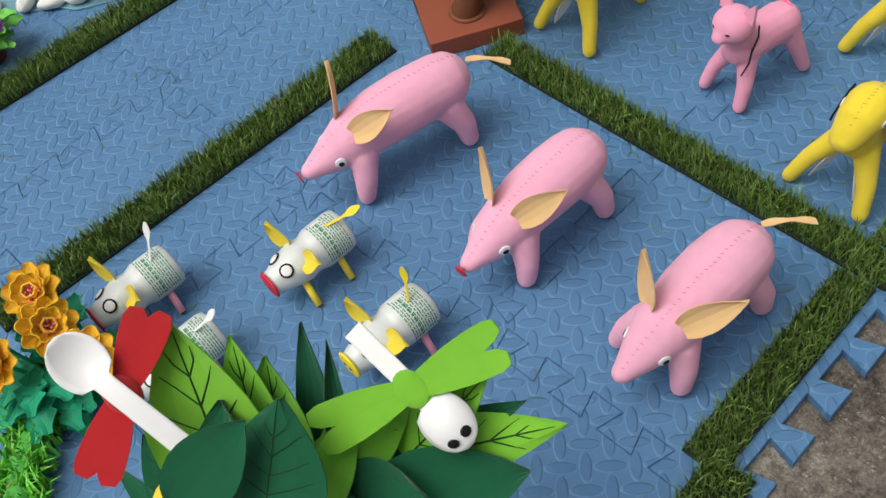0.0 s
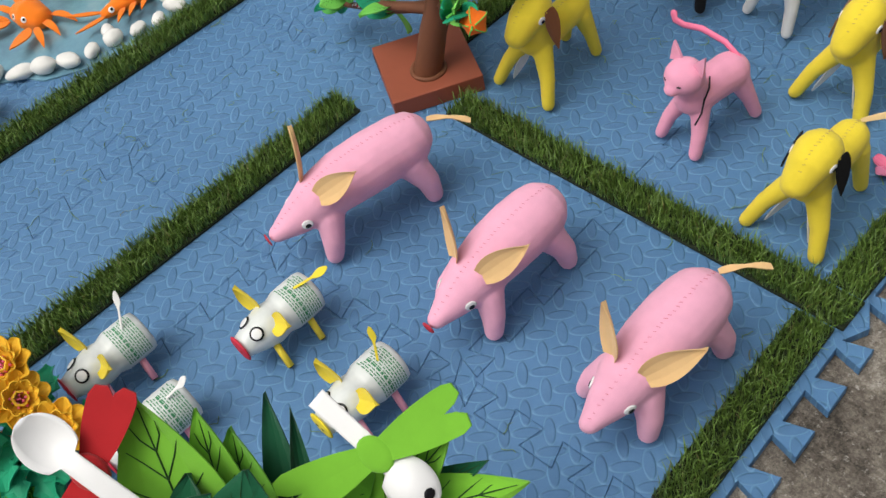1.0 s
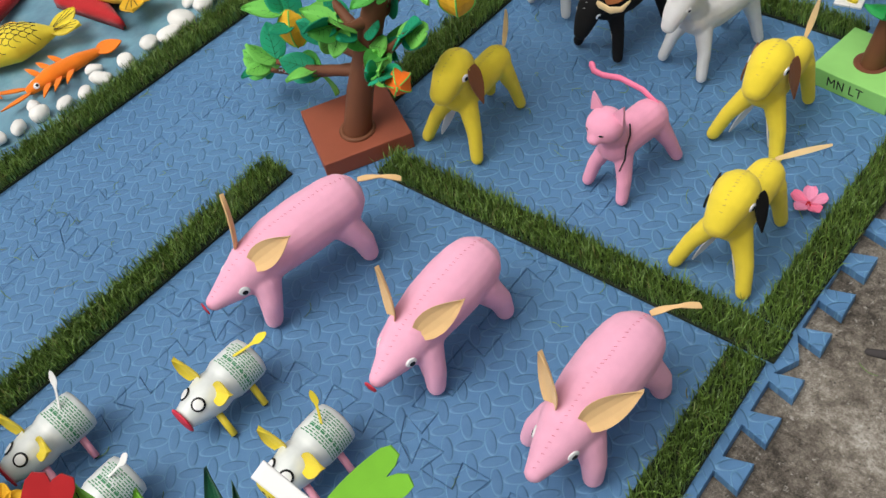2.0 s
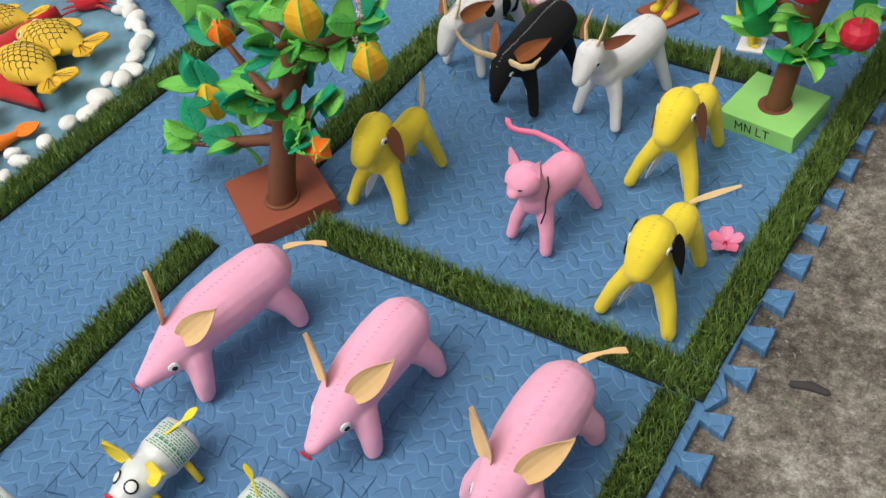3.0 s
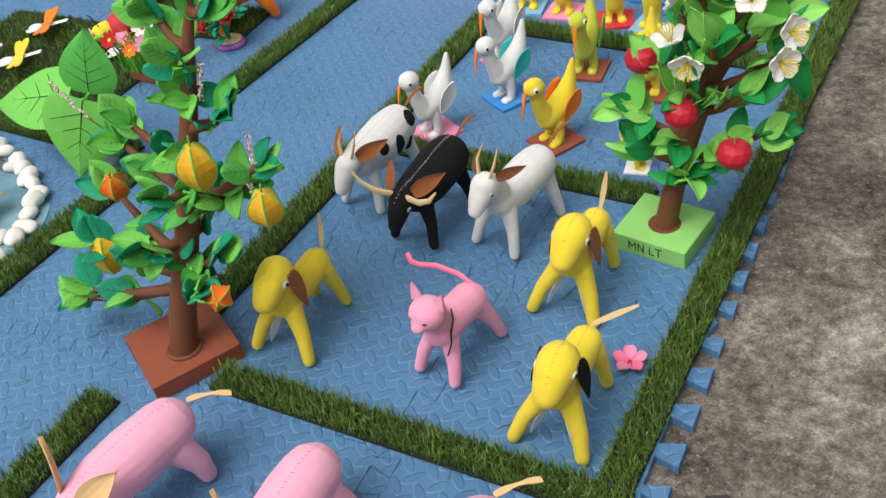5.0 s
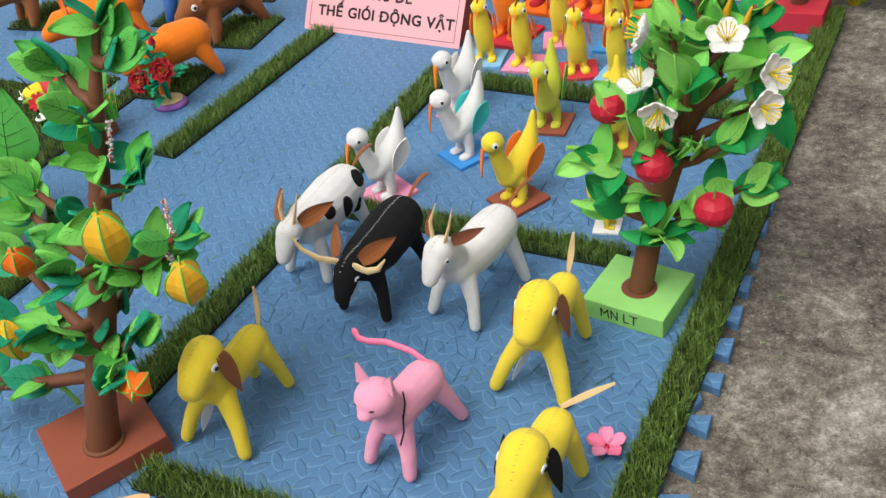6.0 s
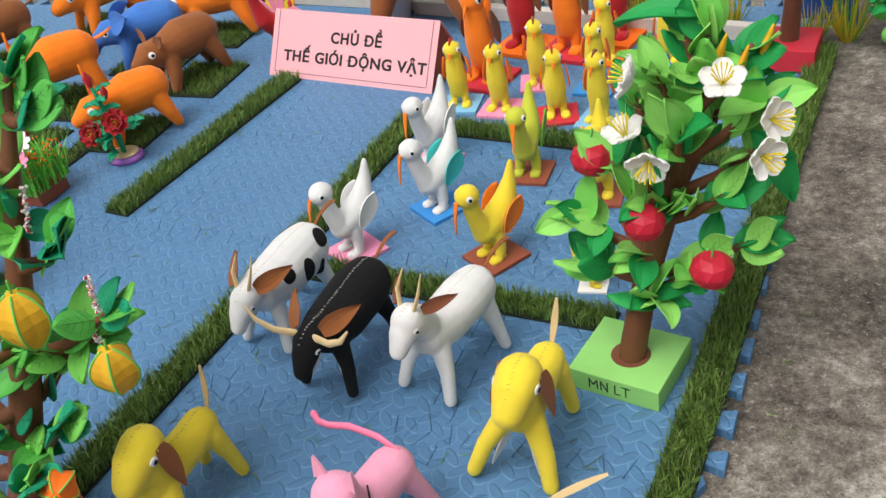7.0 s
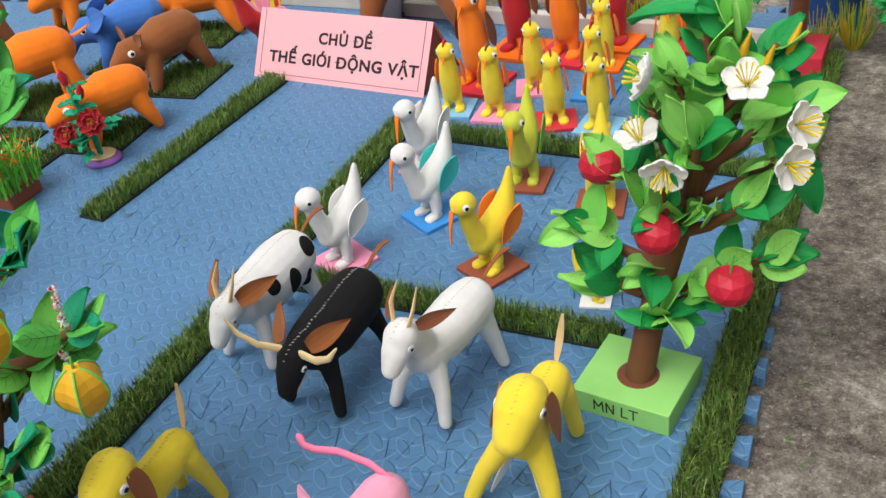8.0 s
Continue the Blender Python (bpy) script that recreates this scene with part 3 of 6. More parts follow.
    if name == "toy_buffalo":
        for s in (1, -1):
            cut("leg_lining", LEAF, 0.070, 0.016, WHITE, t, along((s * 0.010, -0.050, 0.080), (s * 0.30, -0.14, -1), (-s, -0.3, 0.2)), "pale inner leg", thick=0.002)
    return t


lean(toy_pig(pose(-0.462, -0.612, 0, 0, 0, -11), "plump pink felt pig with tan ears and red snout", back=0.016), 0.15, 1.02)
lean(toy_pig(pose(-0.25, -0.581, 0), "plump pink felt pig with tan ears standing on blue mat", tail=False), 0.13, 0.98)
lean(toy_pig(pose(-0.049, -0.572, 0), "plump pink felt pig with long tan ears and wavy tail", snout=False), 0.14, 0.99)
lean(toy_dog(pose(-0.442, -0.281, 0), "yellow felt dog with brown drooping ears and upright tail", BROWN), 0.12, 0.97, 0.93)
lean(toy_dog(pose(-0.047, -0.292, 0), "yellow felt dog with black drooping ears beside a fallen flower", BLACK, False), 0.12, 0.97, 0.93)
lean(toy_dog(pose(-0.118, -0.085, 0), "yellow felt dog with brown ears beside the green planter", BROWN), 0.12, 0.97, 0.93)
lean(toy_cat(pose(-0.216, -0.259, 0, 0, 0, -8), "pink felt cat with black neck ribbon and curled tail"), 0.06, 0.97)
lean(horned(pose(-0.254, -0.009, 0, 0, 0, -12), "toy_goat", "white felt goat with short horns and brown ears", WHITE, DARKBROWN, "short", "felt farm animals", big=1.04, up=0.040), 0.13, 0.96, 0.86)
lean(horned(pose(-0.384, -0.032, 0, 0, 0, -4), "toy_buffalo", "black felt buffalo with long cream horns, brown ears", BLACK, BROWN, "long", "felt farm animals", big=1.22), 0.13, 0.96, 0.86)
lean(horned(pose(-0.506, 0.017, 0, 0, 0, -6), "toy_cow", "white felt cow with black patches and brown ears", WHITE, BROWN, "short", "felt farm animals", big=1.24), 0.13, 0.96, 0.86)


# ---- writing ----
def writing(name, text, size, mat, parent, m, label, deep=0.0003):
    cu = bpy.data.curves.new(name, "FONT")
    cu.body, cu.size, cu.extrude = text, size, deep
    cu.align_x, cu.align_y = "CENTER", "CENTER"
    cu.materials.append(mat)
    ob = new(name, cu)
    ob.parent, ob.matrix_basis = parent, m
    ob["label"] = label
    return ob


def pen(name, strokes, parent, m, r=0.0009, mat=None, label="hand-drawn marker line"):
    """Marker strokes on a face: polylines in the xy plane of m."""
    bm = bmesh.new()
    for s in strokes:
        tube(bm, [(x, y, 0.0) for x, y in s], [r] * len(s), 5)
    for v in bm.verts:
        v.co.z *= 0.4
    ob = part(name, bm, mat or INK, parent, label)
    ob.matrix_basis = m
    return ob


MNLT = {"M": [[(0, 0), (0, 1), (0.4, 0.4), (0.8, 1), (0.85, 0)]], "N": [[(1.2, 0), (1.2, 1), (1.85, 0), (1.9, 1)]],
        "L": [[(2.7, 1), (2.65, 0), (3.2, 0)]], "T": [[(3.4, 1), (4.2, 0.98)], [(3.8, 0.98), (3.78, 0)]]}


def planter_letters(parent, m, size):
    for k, strokes in MNLT.items():
        pen("letter", [[((x - 2.1) * size, y * size * 1.1) for x, y in q] for s in strokes for q in zip(s, s[1:])], parent, m, size * 0.075, label="black hand-written capital letter " + k)


# ---- craft trees ----
def leaf_mesh(name, length, width, shape, bend, cup, mat, veins=True):
    bm = sheet(bmesh.new(), shape, length, width, 0.0014, bend, cup, 8, 4)
    bmesh.ops.recalc_face_normals(bm, faces=bm.faces)
    me = bpy.data.meshes.new(name)
    bm.to_mesh(me)
    bm.free()
    me.materials.append(mat)
    return me


def put(name, me, parent, m, label=""):
    ob = new(name, me)
    ob.parent, ob.matrix_basis = parent, m
    if label:
        ob["label"] = label
    return ob


def serrate(u):
    return (math.sin(math.pi * u ** 0.75) ** 0.7) * (1 + 0.07 * math.sin(44 * u)) if 0 < u < 1 else 0


def rand_dir(rnd, out, up, spread):
    d = Vector(out) + Vector((0, 0, up)) + Vector((rnd.uniform(-1, 1), rnd.uniform(-1, 1), rnd.uniform(-0.7, 0.8))) * spread
    return d.normalized()


VEIN = soft_mat("dark_green_marker", (0.015, 0.06, 0.012), 0.7)


def veined(name, length, width, shape, bend, cup, mat, ink=1.0):
    """A leaf with its drawn midrib and side veins, as a leaf mesh and a vein mesh of the same bend."""
    lf = leaf_mesh(name, length, width, shape, bend, cup, mat)
    bm = bmesh.new()

    def on(u, v):
        n, a, y, z = 24, 0, 0.0, 0.0
        k = u * n
        for i in range(int(k)):
            a = radians(bend) * (i / n)
            y += length / n * math.cos(a)
            z += length / n * math.sin(a)
        a = radians(bend) * u
        w = max(shape(u), 0.03) * width / 2
        h = cup * width * v * v + 0.0011
        return Vector((w * v, y - h * math.sin(a), z + h * math.cos(a)))
    r = length * 0.0065 * ink
    tube(bm, [on(u, 0) for u in (0.02, 0.25, 0.5, 0.75, 0.95)], [r, r, r, r * 0.8, r * 0.5], 4)
    for u in (0.18, 0.36, 0.54, 0.70):
        for s in (1, -1):
            tube(bm, [on(u, 0), on(u + 0.09, s * 0.4), on(u + 0.17, s * 0.78)], [r * 0.8, r * 0.7, r * 0.4], 4)
    bmesh.ops.recalc_face_normals(bm, faces=bm.faces)
    vn = bpy.data.meshes.new("vein")
    bm.to_mesh(vn)
    bm.free()
    vn.materials.append(VEIN)
    return lf, vn


def clusters(t, rnd, tips, kinds, count, spread, size):
    """Fans of leaves round branch tips."""
    for p, d, n in tips:
        p, d = Vector(p), Vector(d).normalized()
        for k in range(n):
            lf, vn = kinds[rnd.randrange(len(kinds))]
            dd = rand_dir(rnd, d * 0.8, 0.12, spread)
            root = p - d * rnd.uniform(0, 0.022) * size
            face = Vector((rnd.uniform(-0.4, 0.5), rnd.uniform(-0.9, 0.1), rnd.uniform(0.5, 1.0)))
            s = rnd.uniform(0.78, 1.12) * size
            ob = put("leaf", lf, t, along(root, dd, face) @ Matrix.Diagonal((s, s, s, 1)))
            put("vein", vn, ob, Matrix(), "drawn leaf veins")


def star_fruit_tree():
    t = thing("craft_tree", "foam starfruit tree with green leaves on brown block", "craft tree")
    rnd = random.Random(5)
    base = part("planter", box(bmesh.new(), 0.127, 0.127, 0.027, None, 0.0015), BRICKFOAM, t, "brick brown foam block", False)
    base.matrix_basis = pose(-0.580, -0.392, 0, 0, 0, -29)
    planter_letters(base, pose(-0.010, -0.0638, 0.008, 90, 0, 0) @ pose(-0.030, 0, 0), 0.0100)
    tr = [(-0.565, -0.404, 0.022), (-0.56, -0.386, 0.083), (-0.552, -0.37, 0.133), (-0.536, -0.345, 0.218), (-0.529, -0.325, 0.283), (-0.521, -0.307, 0.343), (-0.514, -0.283, 0.422), (-0.5, -0.263, 0.49)]
    bm = tube(bmesh.new(), tr, [0.019, 0.0178, 0.0165, 0.0145, 0.0125, 0.010, 0.007, 0.003], 14)
    for v in bm.verts:
        v.co += noise.noise_vector(v.co * 60) * 0.0012
    part("trunk", bm, BARK, t, "brown foam-wrapped trunk")
    part("collar", tube(bmesh.new(), [(-0.564 + 0.021 * math.cos(a), -0.402 + 0.021 * math.sin(a), 0.0285) for a in [k * 0.3142 for k in range(21)]], [0.0035] * 21, 6), BARK, t, "ring of brown glue round the trunk foot")
    V = Vector
    limbs = [  # from trunk, to tip
        (1.6, (-0.703, -0.413, 0.091)), (1.7, (-0.725, -0.403, 0.056)), (2.0, (-0.666, -0.398, 0.173)), (2.2, (-0.671, -0.336, 0.212)),
        (3.4, (-0.652, -0.317, 0.276)), (4.0, (-0.594, -0.334, 0.321)), (3.2, (-0.428, -0.322, 0.296)), (3.0, (-0.456, -0.312, 0.262)),
        (1.8, (-0.478, -0.412, 0.172)), (1.9, (-0.468, -0.376, 0.205)), (4.6, (-0.456, -0.311, 0.362)), (4.8, (-0.561, -0.285, 0.385)),
        (5.6, (-0.512, -0.308, 0.407)), (5.8, (-0.559, -0.279, 0.438)), (6.4, (-0.478, -0.281, 0.463)), (2.6, (-0.532, -0.299, 0.205)), (2.6, (-0.564, -0.41, 0.201)), (3.6, (-0.518, -0.389, 0.27))]
    tips = []
    for k, e in limbs:
        i = int(k)
        a = V(tr[i]).lerp(V(tr[i + 1]), k - i)
        e = V(e)
        mid = a.lerp(e, 0.5) + V((0, 0, -0.008))
        bm = tube(bmesh.new(), [a, a.lerp(mid, 0.5), mid, e], [0.0085, 0.0075, 0.0062, 0.0035], 8)
        part("branch", bm, BARK, t)
        tips.append((e, e - a, 5))
        tips.append((mid, (e - a) + V((0, -0.02, 0.03)), 3))
    tips.append((V(tr[-1]), V((0.1, 0, 1)), 5))
    for k in (2.3, 3.1, 4.3, 5.2):
        i = int(k)
        tips.append((V(tr[i]).lerp(V(tr[i + 1]), k - i) + V((0.01, -0.012, 0)), V((0.4, -0.9, 0.1)), 3))
    kinds = [veined("leaf", 0.047, 0.033, serrate, 22, -0.10, m, 0.7) for m in (LEAFLIGHT, LEAFMID, LEAFDARK, LEAFLIGHT, LEAFDARK)] + [veined("leaf", 0.050, 0.029, LEAF, -25, 0.14, m, 0.6) for m in (LEAFDARK, LEAFMID, LEAFLIGHT)]
    clusters(t, rnd, tips, kinds, 5, 0.85, 0.98)

    def star_fruit(p, s, mat, tilt=0.0):
        """Five soft lobes of folded foam, a green trim along each ridge."""
        f = part("fruit", bmesh.new(), mat, t, "ribbed starfruit of folded foam")
        bm = bmesh.new()
        us = (0.0, 0.05, 0.14, 0.28, 0.45, 0.62, 0.78, 0.90, 0.97, 1.0)
        reach = lambda u: 0.0200 * s * max(0.12, math.sin(math.pi * (0.06 + 0.88 * u ** 0.9))) ** 0.8
        rings = []
        for u in us:
            rings.append([])
            for k in range(20):
                a = 2 * math.pi * k / 20
                r = reach(u) * (1.0, 0.84, 0.76, 0.84)[k % 4]
                rings[-1].append(bm.verts.new((r * math.cos(a), r * math.sin(a), (0.5 - u) * 0.050 * s)))
        for p0, p1 in zip(rings, rings[1:]):
            for k in range(20):
                bm.faces.new((p1[k], p1[(k + 1) % 20], p0[(k + 1) % 20], p0[k]))
        bm.faces.new(rings[0])
        bm.faces.new(rings[-1][::-1])
        bm.to_mesh(f.data)
        bm.free()
        f.matrix_basis = pose(*p, tilt, tilt * 0.6, 20)
        for k in range(5):
            a = 2 * math.pi * k / 5
            g = tube(bmesh.new(), [(reach(u) * math.cos(a), reach(u) * math.sin(a), (0.5 - u) * 0.050 * s) for u in us], [0.0010 * s] * len(us), 6)
            part("rib_trim", g, LEAFLIGHT, f, "green trim along a ridge")
        part("stalk", tube(bmesh.new(), [(0, 0, 0.024 * s), (0.001, 0, 0.036 * s)], [0.0014, 0.0012], 6), LEAFLIGHT, f, "green stalk")
    star_fruit((-0.48, -0.358, 0.307), 1.15, FRUIT)
    star_fruit((-0.404, -0.350, 0.266), 1.05, FRUIT, 8)
    star_fruit((-0.649, -0.394, 0.153), 1.05, FRUIT, -6)
    star_fruit((-0.632, -0.359, 0.238), 0.9, ORANGEFOAM, 20)
    star_fruit((-0.452, -0.412, 0.170), 0.85, ORANGEFOAM, 60)

    def sprig(p, d, n=16):
        g = bmesh.new()
        p, d = Vector(p), Vector(d)
        for k in range(n * 3):
            c = p + d * (k / (n * 3)) + Vector((rnd.uniform(-1, 1), rnd.uniform(-1, 1), rnd.uniform(-1, 1))) * 0.0024
            bmesh.ops.create_icosphere(g, subdivisions=1, radius=0.0017, matrix=Matrix.Translation(c))
        for f in g.faces:
            f.material_index = 1 if (int(f.calc_center_median().x * 900) % 3) else 0
        part("blossom_sprig", g, [REDFOAM, WHITEFOAM], t, "sprig of tiny red and white beads")
    sprig((-0.493, -0.311, 0.364), (0.012, 0.004, 0.045))
    sprig((-0.673, -0.328, 0.308), (-0.045, 0.0, 0.042))
    sprig((-0.425, -0.329, 0.305), (0.004, 0, 0.04))
    sprig((-0.694, -0.404, 0.070), (0.044, 0.030, -0.008))
    sprig((-0.446, -0.328, 0.285), (0.012, 0, -0.045))
    foot = Vector((-0.564, -0.402, 0.027))
    grow = Matrix.Translation(foot) @ Matrix.Rotation(math.radians(2.6), 4, "Y") @ Matrix.Scale(1.06, 4) @ Matrix.Translation(-foot)
    for c in t.children:
        if c != base:
            c.matrix_basis = grow @ c.matrix_basis
    return t


def apple_tree():
    t = thing("craft_tree", "foam apple tree with red apples on light green block", "craft tree")
    rnd = random.Random(11)
    base = part("planter", box(bmesh.new(), 0.110, 0.100, 0.029, None, 0.0012), LIMEBOX, t, "light green foam block", False)
    base.matrix_basis = pose(-0.048, 0.049, 0, 0, 0, -7)
    planter_letters(base, pose(-0.004, -0.0504, 0.009, 90, 0, 0), 0.0118)
    # Dark disc on the block top paints the shade in the trunk opening.
    part("soil", disc(bmesh.new(), 0.023, 0.0012), DARKBROWN, base, "dark brown disc for the shade in the trunk opening").matrix_basis = pose(0.002, -0.002, 0.0285)
    tr = [(-0.046, 0.045, 0.020), (-0.035, 0.059, 0.091), (-0.022, 0.074, 0.151), (-0.003, 0.088, 0.214), (0.011, 0.101, 0.273), (0.025, 0.116, 0.341), (0.034, 0.126, 0.386)]
    bm = tube(bmesh.new(), tr, [0.0165, 0.0155, 0.0155, 0.0135, 0.011, 0.008, 0.005], 14)
    for v in bm.verts:
        v.co += noise.noise_vector(v.co * 60) * 0.0012
    part("trunk", bm, BARK, t, "brown foam-wrapped trunk")
    V = Vector
    limbs = [(1.5, (-0.089, 0.067, 0.139)), (2.0, (-0.113, 0.073, 0.193)), (1.3, (0.03, 0.063, 0.144)), (1.6, (0.082, 0.08, 0.175)), (2.3, (-0.063, 0.077, 0.253)),
             (2.6, (0.056, 0.072, 0.23)), (3.0, (0.093, 0.111, 0.273)), (3.2, (-0.049, 0.111, 0.316)), (3.6, (0.088, 0.111, 0.316)), (4.0, (-0.017, 0.097, 0.346)),
             (4.4, (0.072, 0.13, 0.361)), (4.8, (0.005, 0.135, 0.381)), (2.4, (-0.014, 0.043, 0.258)), (3.1, (0.017, 0.058, 0.306)), (2.9, (0.039, 0.155, 0.292)), (1.2, (-0.011, 0.037, 0.117))]
    tips = []
    for k, e in limbs:
        i = int(k)
        a, e = V(tr[i]).lerp(V(tr[i + 1]), k - i), V(e)
        mid = a.lerp(e, 0.5) + V((0, 0, -0.006))
        part("branch", tube(bmesh.new(), [a, a.lerp(mid, 0.5), mid, e], [0.0078, 0.007, 0.006, 0.0035], 8), BARK, t)
        tips.append((e, e - a, 5))
        tips.append((a.lerp(e, 0.65), (e - a) + V((0, -0.03, 0.01)), 3))
    tips += [(V(tr[2]) + V((-0.012, -0.012, 0)), V((-0.5, -0.8, 0.2)), 4), (V(tr[3]) + V((0.004, -0.014, 0)), V((0.3, -0.9, 0)), 4), (V(tr[-1]), V((0.1, 0, 1)), 6), (V(tr[4]) + V((0, -0.01, 0)), V((0.1, -1, 0.1)), 4), (V(tr[5]) + V((0, -0.01, 0)), V((-0.3, -1, 0.3)), 4), (V(tr[5]), V((0.6, 0, 0.5)), 4)]
    kinds = [veined("leaf", 0.053, 0.032, LEAF, b, c, m, 0.35) for m, b, c in ((LEAFFRESH, -30, 0.14), (LEAFFRESH, 18, -0.10), (LEAFLIGHT, -40, 0.1), (LEAFDEEP, -25, 0.16), (LEAFFRESH, 30, 0.1), (LEAFFRESH, -55, 0.16), (LEAFDEEP, 20, -0.1), (LEAFDEEP, -40, 0.12))]
    clusters(t, rnd, tips, kinds, 5, 0.80, 1.0)
    big, bv = veined("leaf", 0.095, 0.036, LEAF, -60, 0.2, LEAFDEEP)
    for p, d, f in (((0.027, 0.126, 0.386), (-1, -0.05, 0.35), (0, -0.2, 1)), ((0.077, 0.104, 0.287), (0.6, -0.1, -0.6), (0.6, -0.6, 0.6))):
        ob = put("leaf", big, t, along(p, d, f), "large dark green leaf")
    grow = Matrix.Translation((-0.043, 0.045, 0.036)) @ Matrix.Diagonal((0.95, 0.95, 1.06, 1)) @ Matrix.Translation((0.043, -0.045, -0.036))
    for c in t.children:
        if c != base:
            c.matrix_basis = grow @ c.matrix_basis
    for p in ((-0.086, 0.077, 0.27), (-0.020, 0.036, 0.224), (0.051, 0.026, 0.183)):
        bm = bmesh.new()
        bmesh.ops.create_icosphere(bm, subdivisions=2, radius=0.0225)
        for v in bm.verts:
            r = math.hypot(v.co.x, v.co.y)
            v.co.z += (0.006 if v.co.z > 0 else -0.003) * (-math.exp(-(r / 0.008) ** 2))
            v.co.z *= 0.92
            v.co += noise.noise_vector(v.co * 70) * 0.0013
        ap = part("apple", bm, APPLE, t, "faceted red foam apple", False)
        ap.matrix_basis = pose(*p)
        part("stalk", tube(bmesh.new(), [(0, 0, 0.012), (0.001, 0, 0.024), (0.003, 0.001, 0.034)], [0.0012] * 3, 6), LEAFMID, ap, "green stalk")

    def blossom(p, n, s=1.0):
        fl = part("blossom", bmesh.new(), WHITEFOAM, t, "white foam blossom with yellow stamens")
        bm = bmesh.new()
        for k in range(5):
            sheet(bm, PETAL, 0.022 * s, 0.019 * s, 0.0014, 30, 0.18, 6, 4, pose(0, 0, 0, 0, 0, 72 * k) @ pose(0, 0.003, 0, 15, 0, 0))
        bm.to_mesh(fl.data)
        bm.free()
        fl.matrix_basis = facing(p, n)
        for k in range(11):
            a = 2 * math.pi * k / 11
            g = bmesh.new()
            tube(g, [(0.002 * math.cos(a), 0.002 * math.sin(a), 0.002), (0.006 * math.cos(a), 0.006 * math.sin(a), 0.013 * s), (0.0095 * math.cos(a), 0.0095 * math.sin(a), 0.022 * s)], [0.00055, 0.0005, 0.0011], 5)
            part("stamen", g, YELLOWFOAM, fl, "pale yellow stamen")
    for p, n in (((-0.037, 0.045, 0.318), (-0.2, -0.2, 0.95)), ((-0.01, 0.029, 0.303), (0.1, -0.85, -0.3)), ((0.093, 0.085, 0.326), (0.8, -0.5, 0.3)), ((0.09, 0.062, 0.299), (0.7, -0.6, 0.1)), ((-0.026, 0.045, 0.381), (-0.8, -0.2, 0.3)), ((0.054, 0.058, 0.374), (0.1, -0.5, 0.8))):
        blossom(p, n)
    for p in ((0.058, 0.105, 0.359), (0.038, 0.103, 0.371), (0.077, 0.123, 0.373)):
        part("bud", tube(bmesh.new(), [p, (p[0] + 0.004, p[1], p[2] + 0.014), (p[0] + 0.009, p[1], p[2] + 0.030)], [0.007, 0.009, 0.003], 8, 0.5), FRUIT, t, "yellow foam bud")
    return t


star_fruit_tree()
apple_tree()


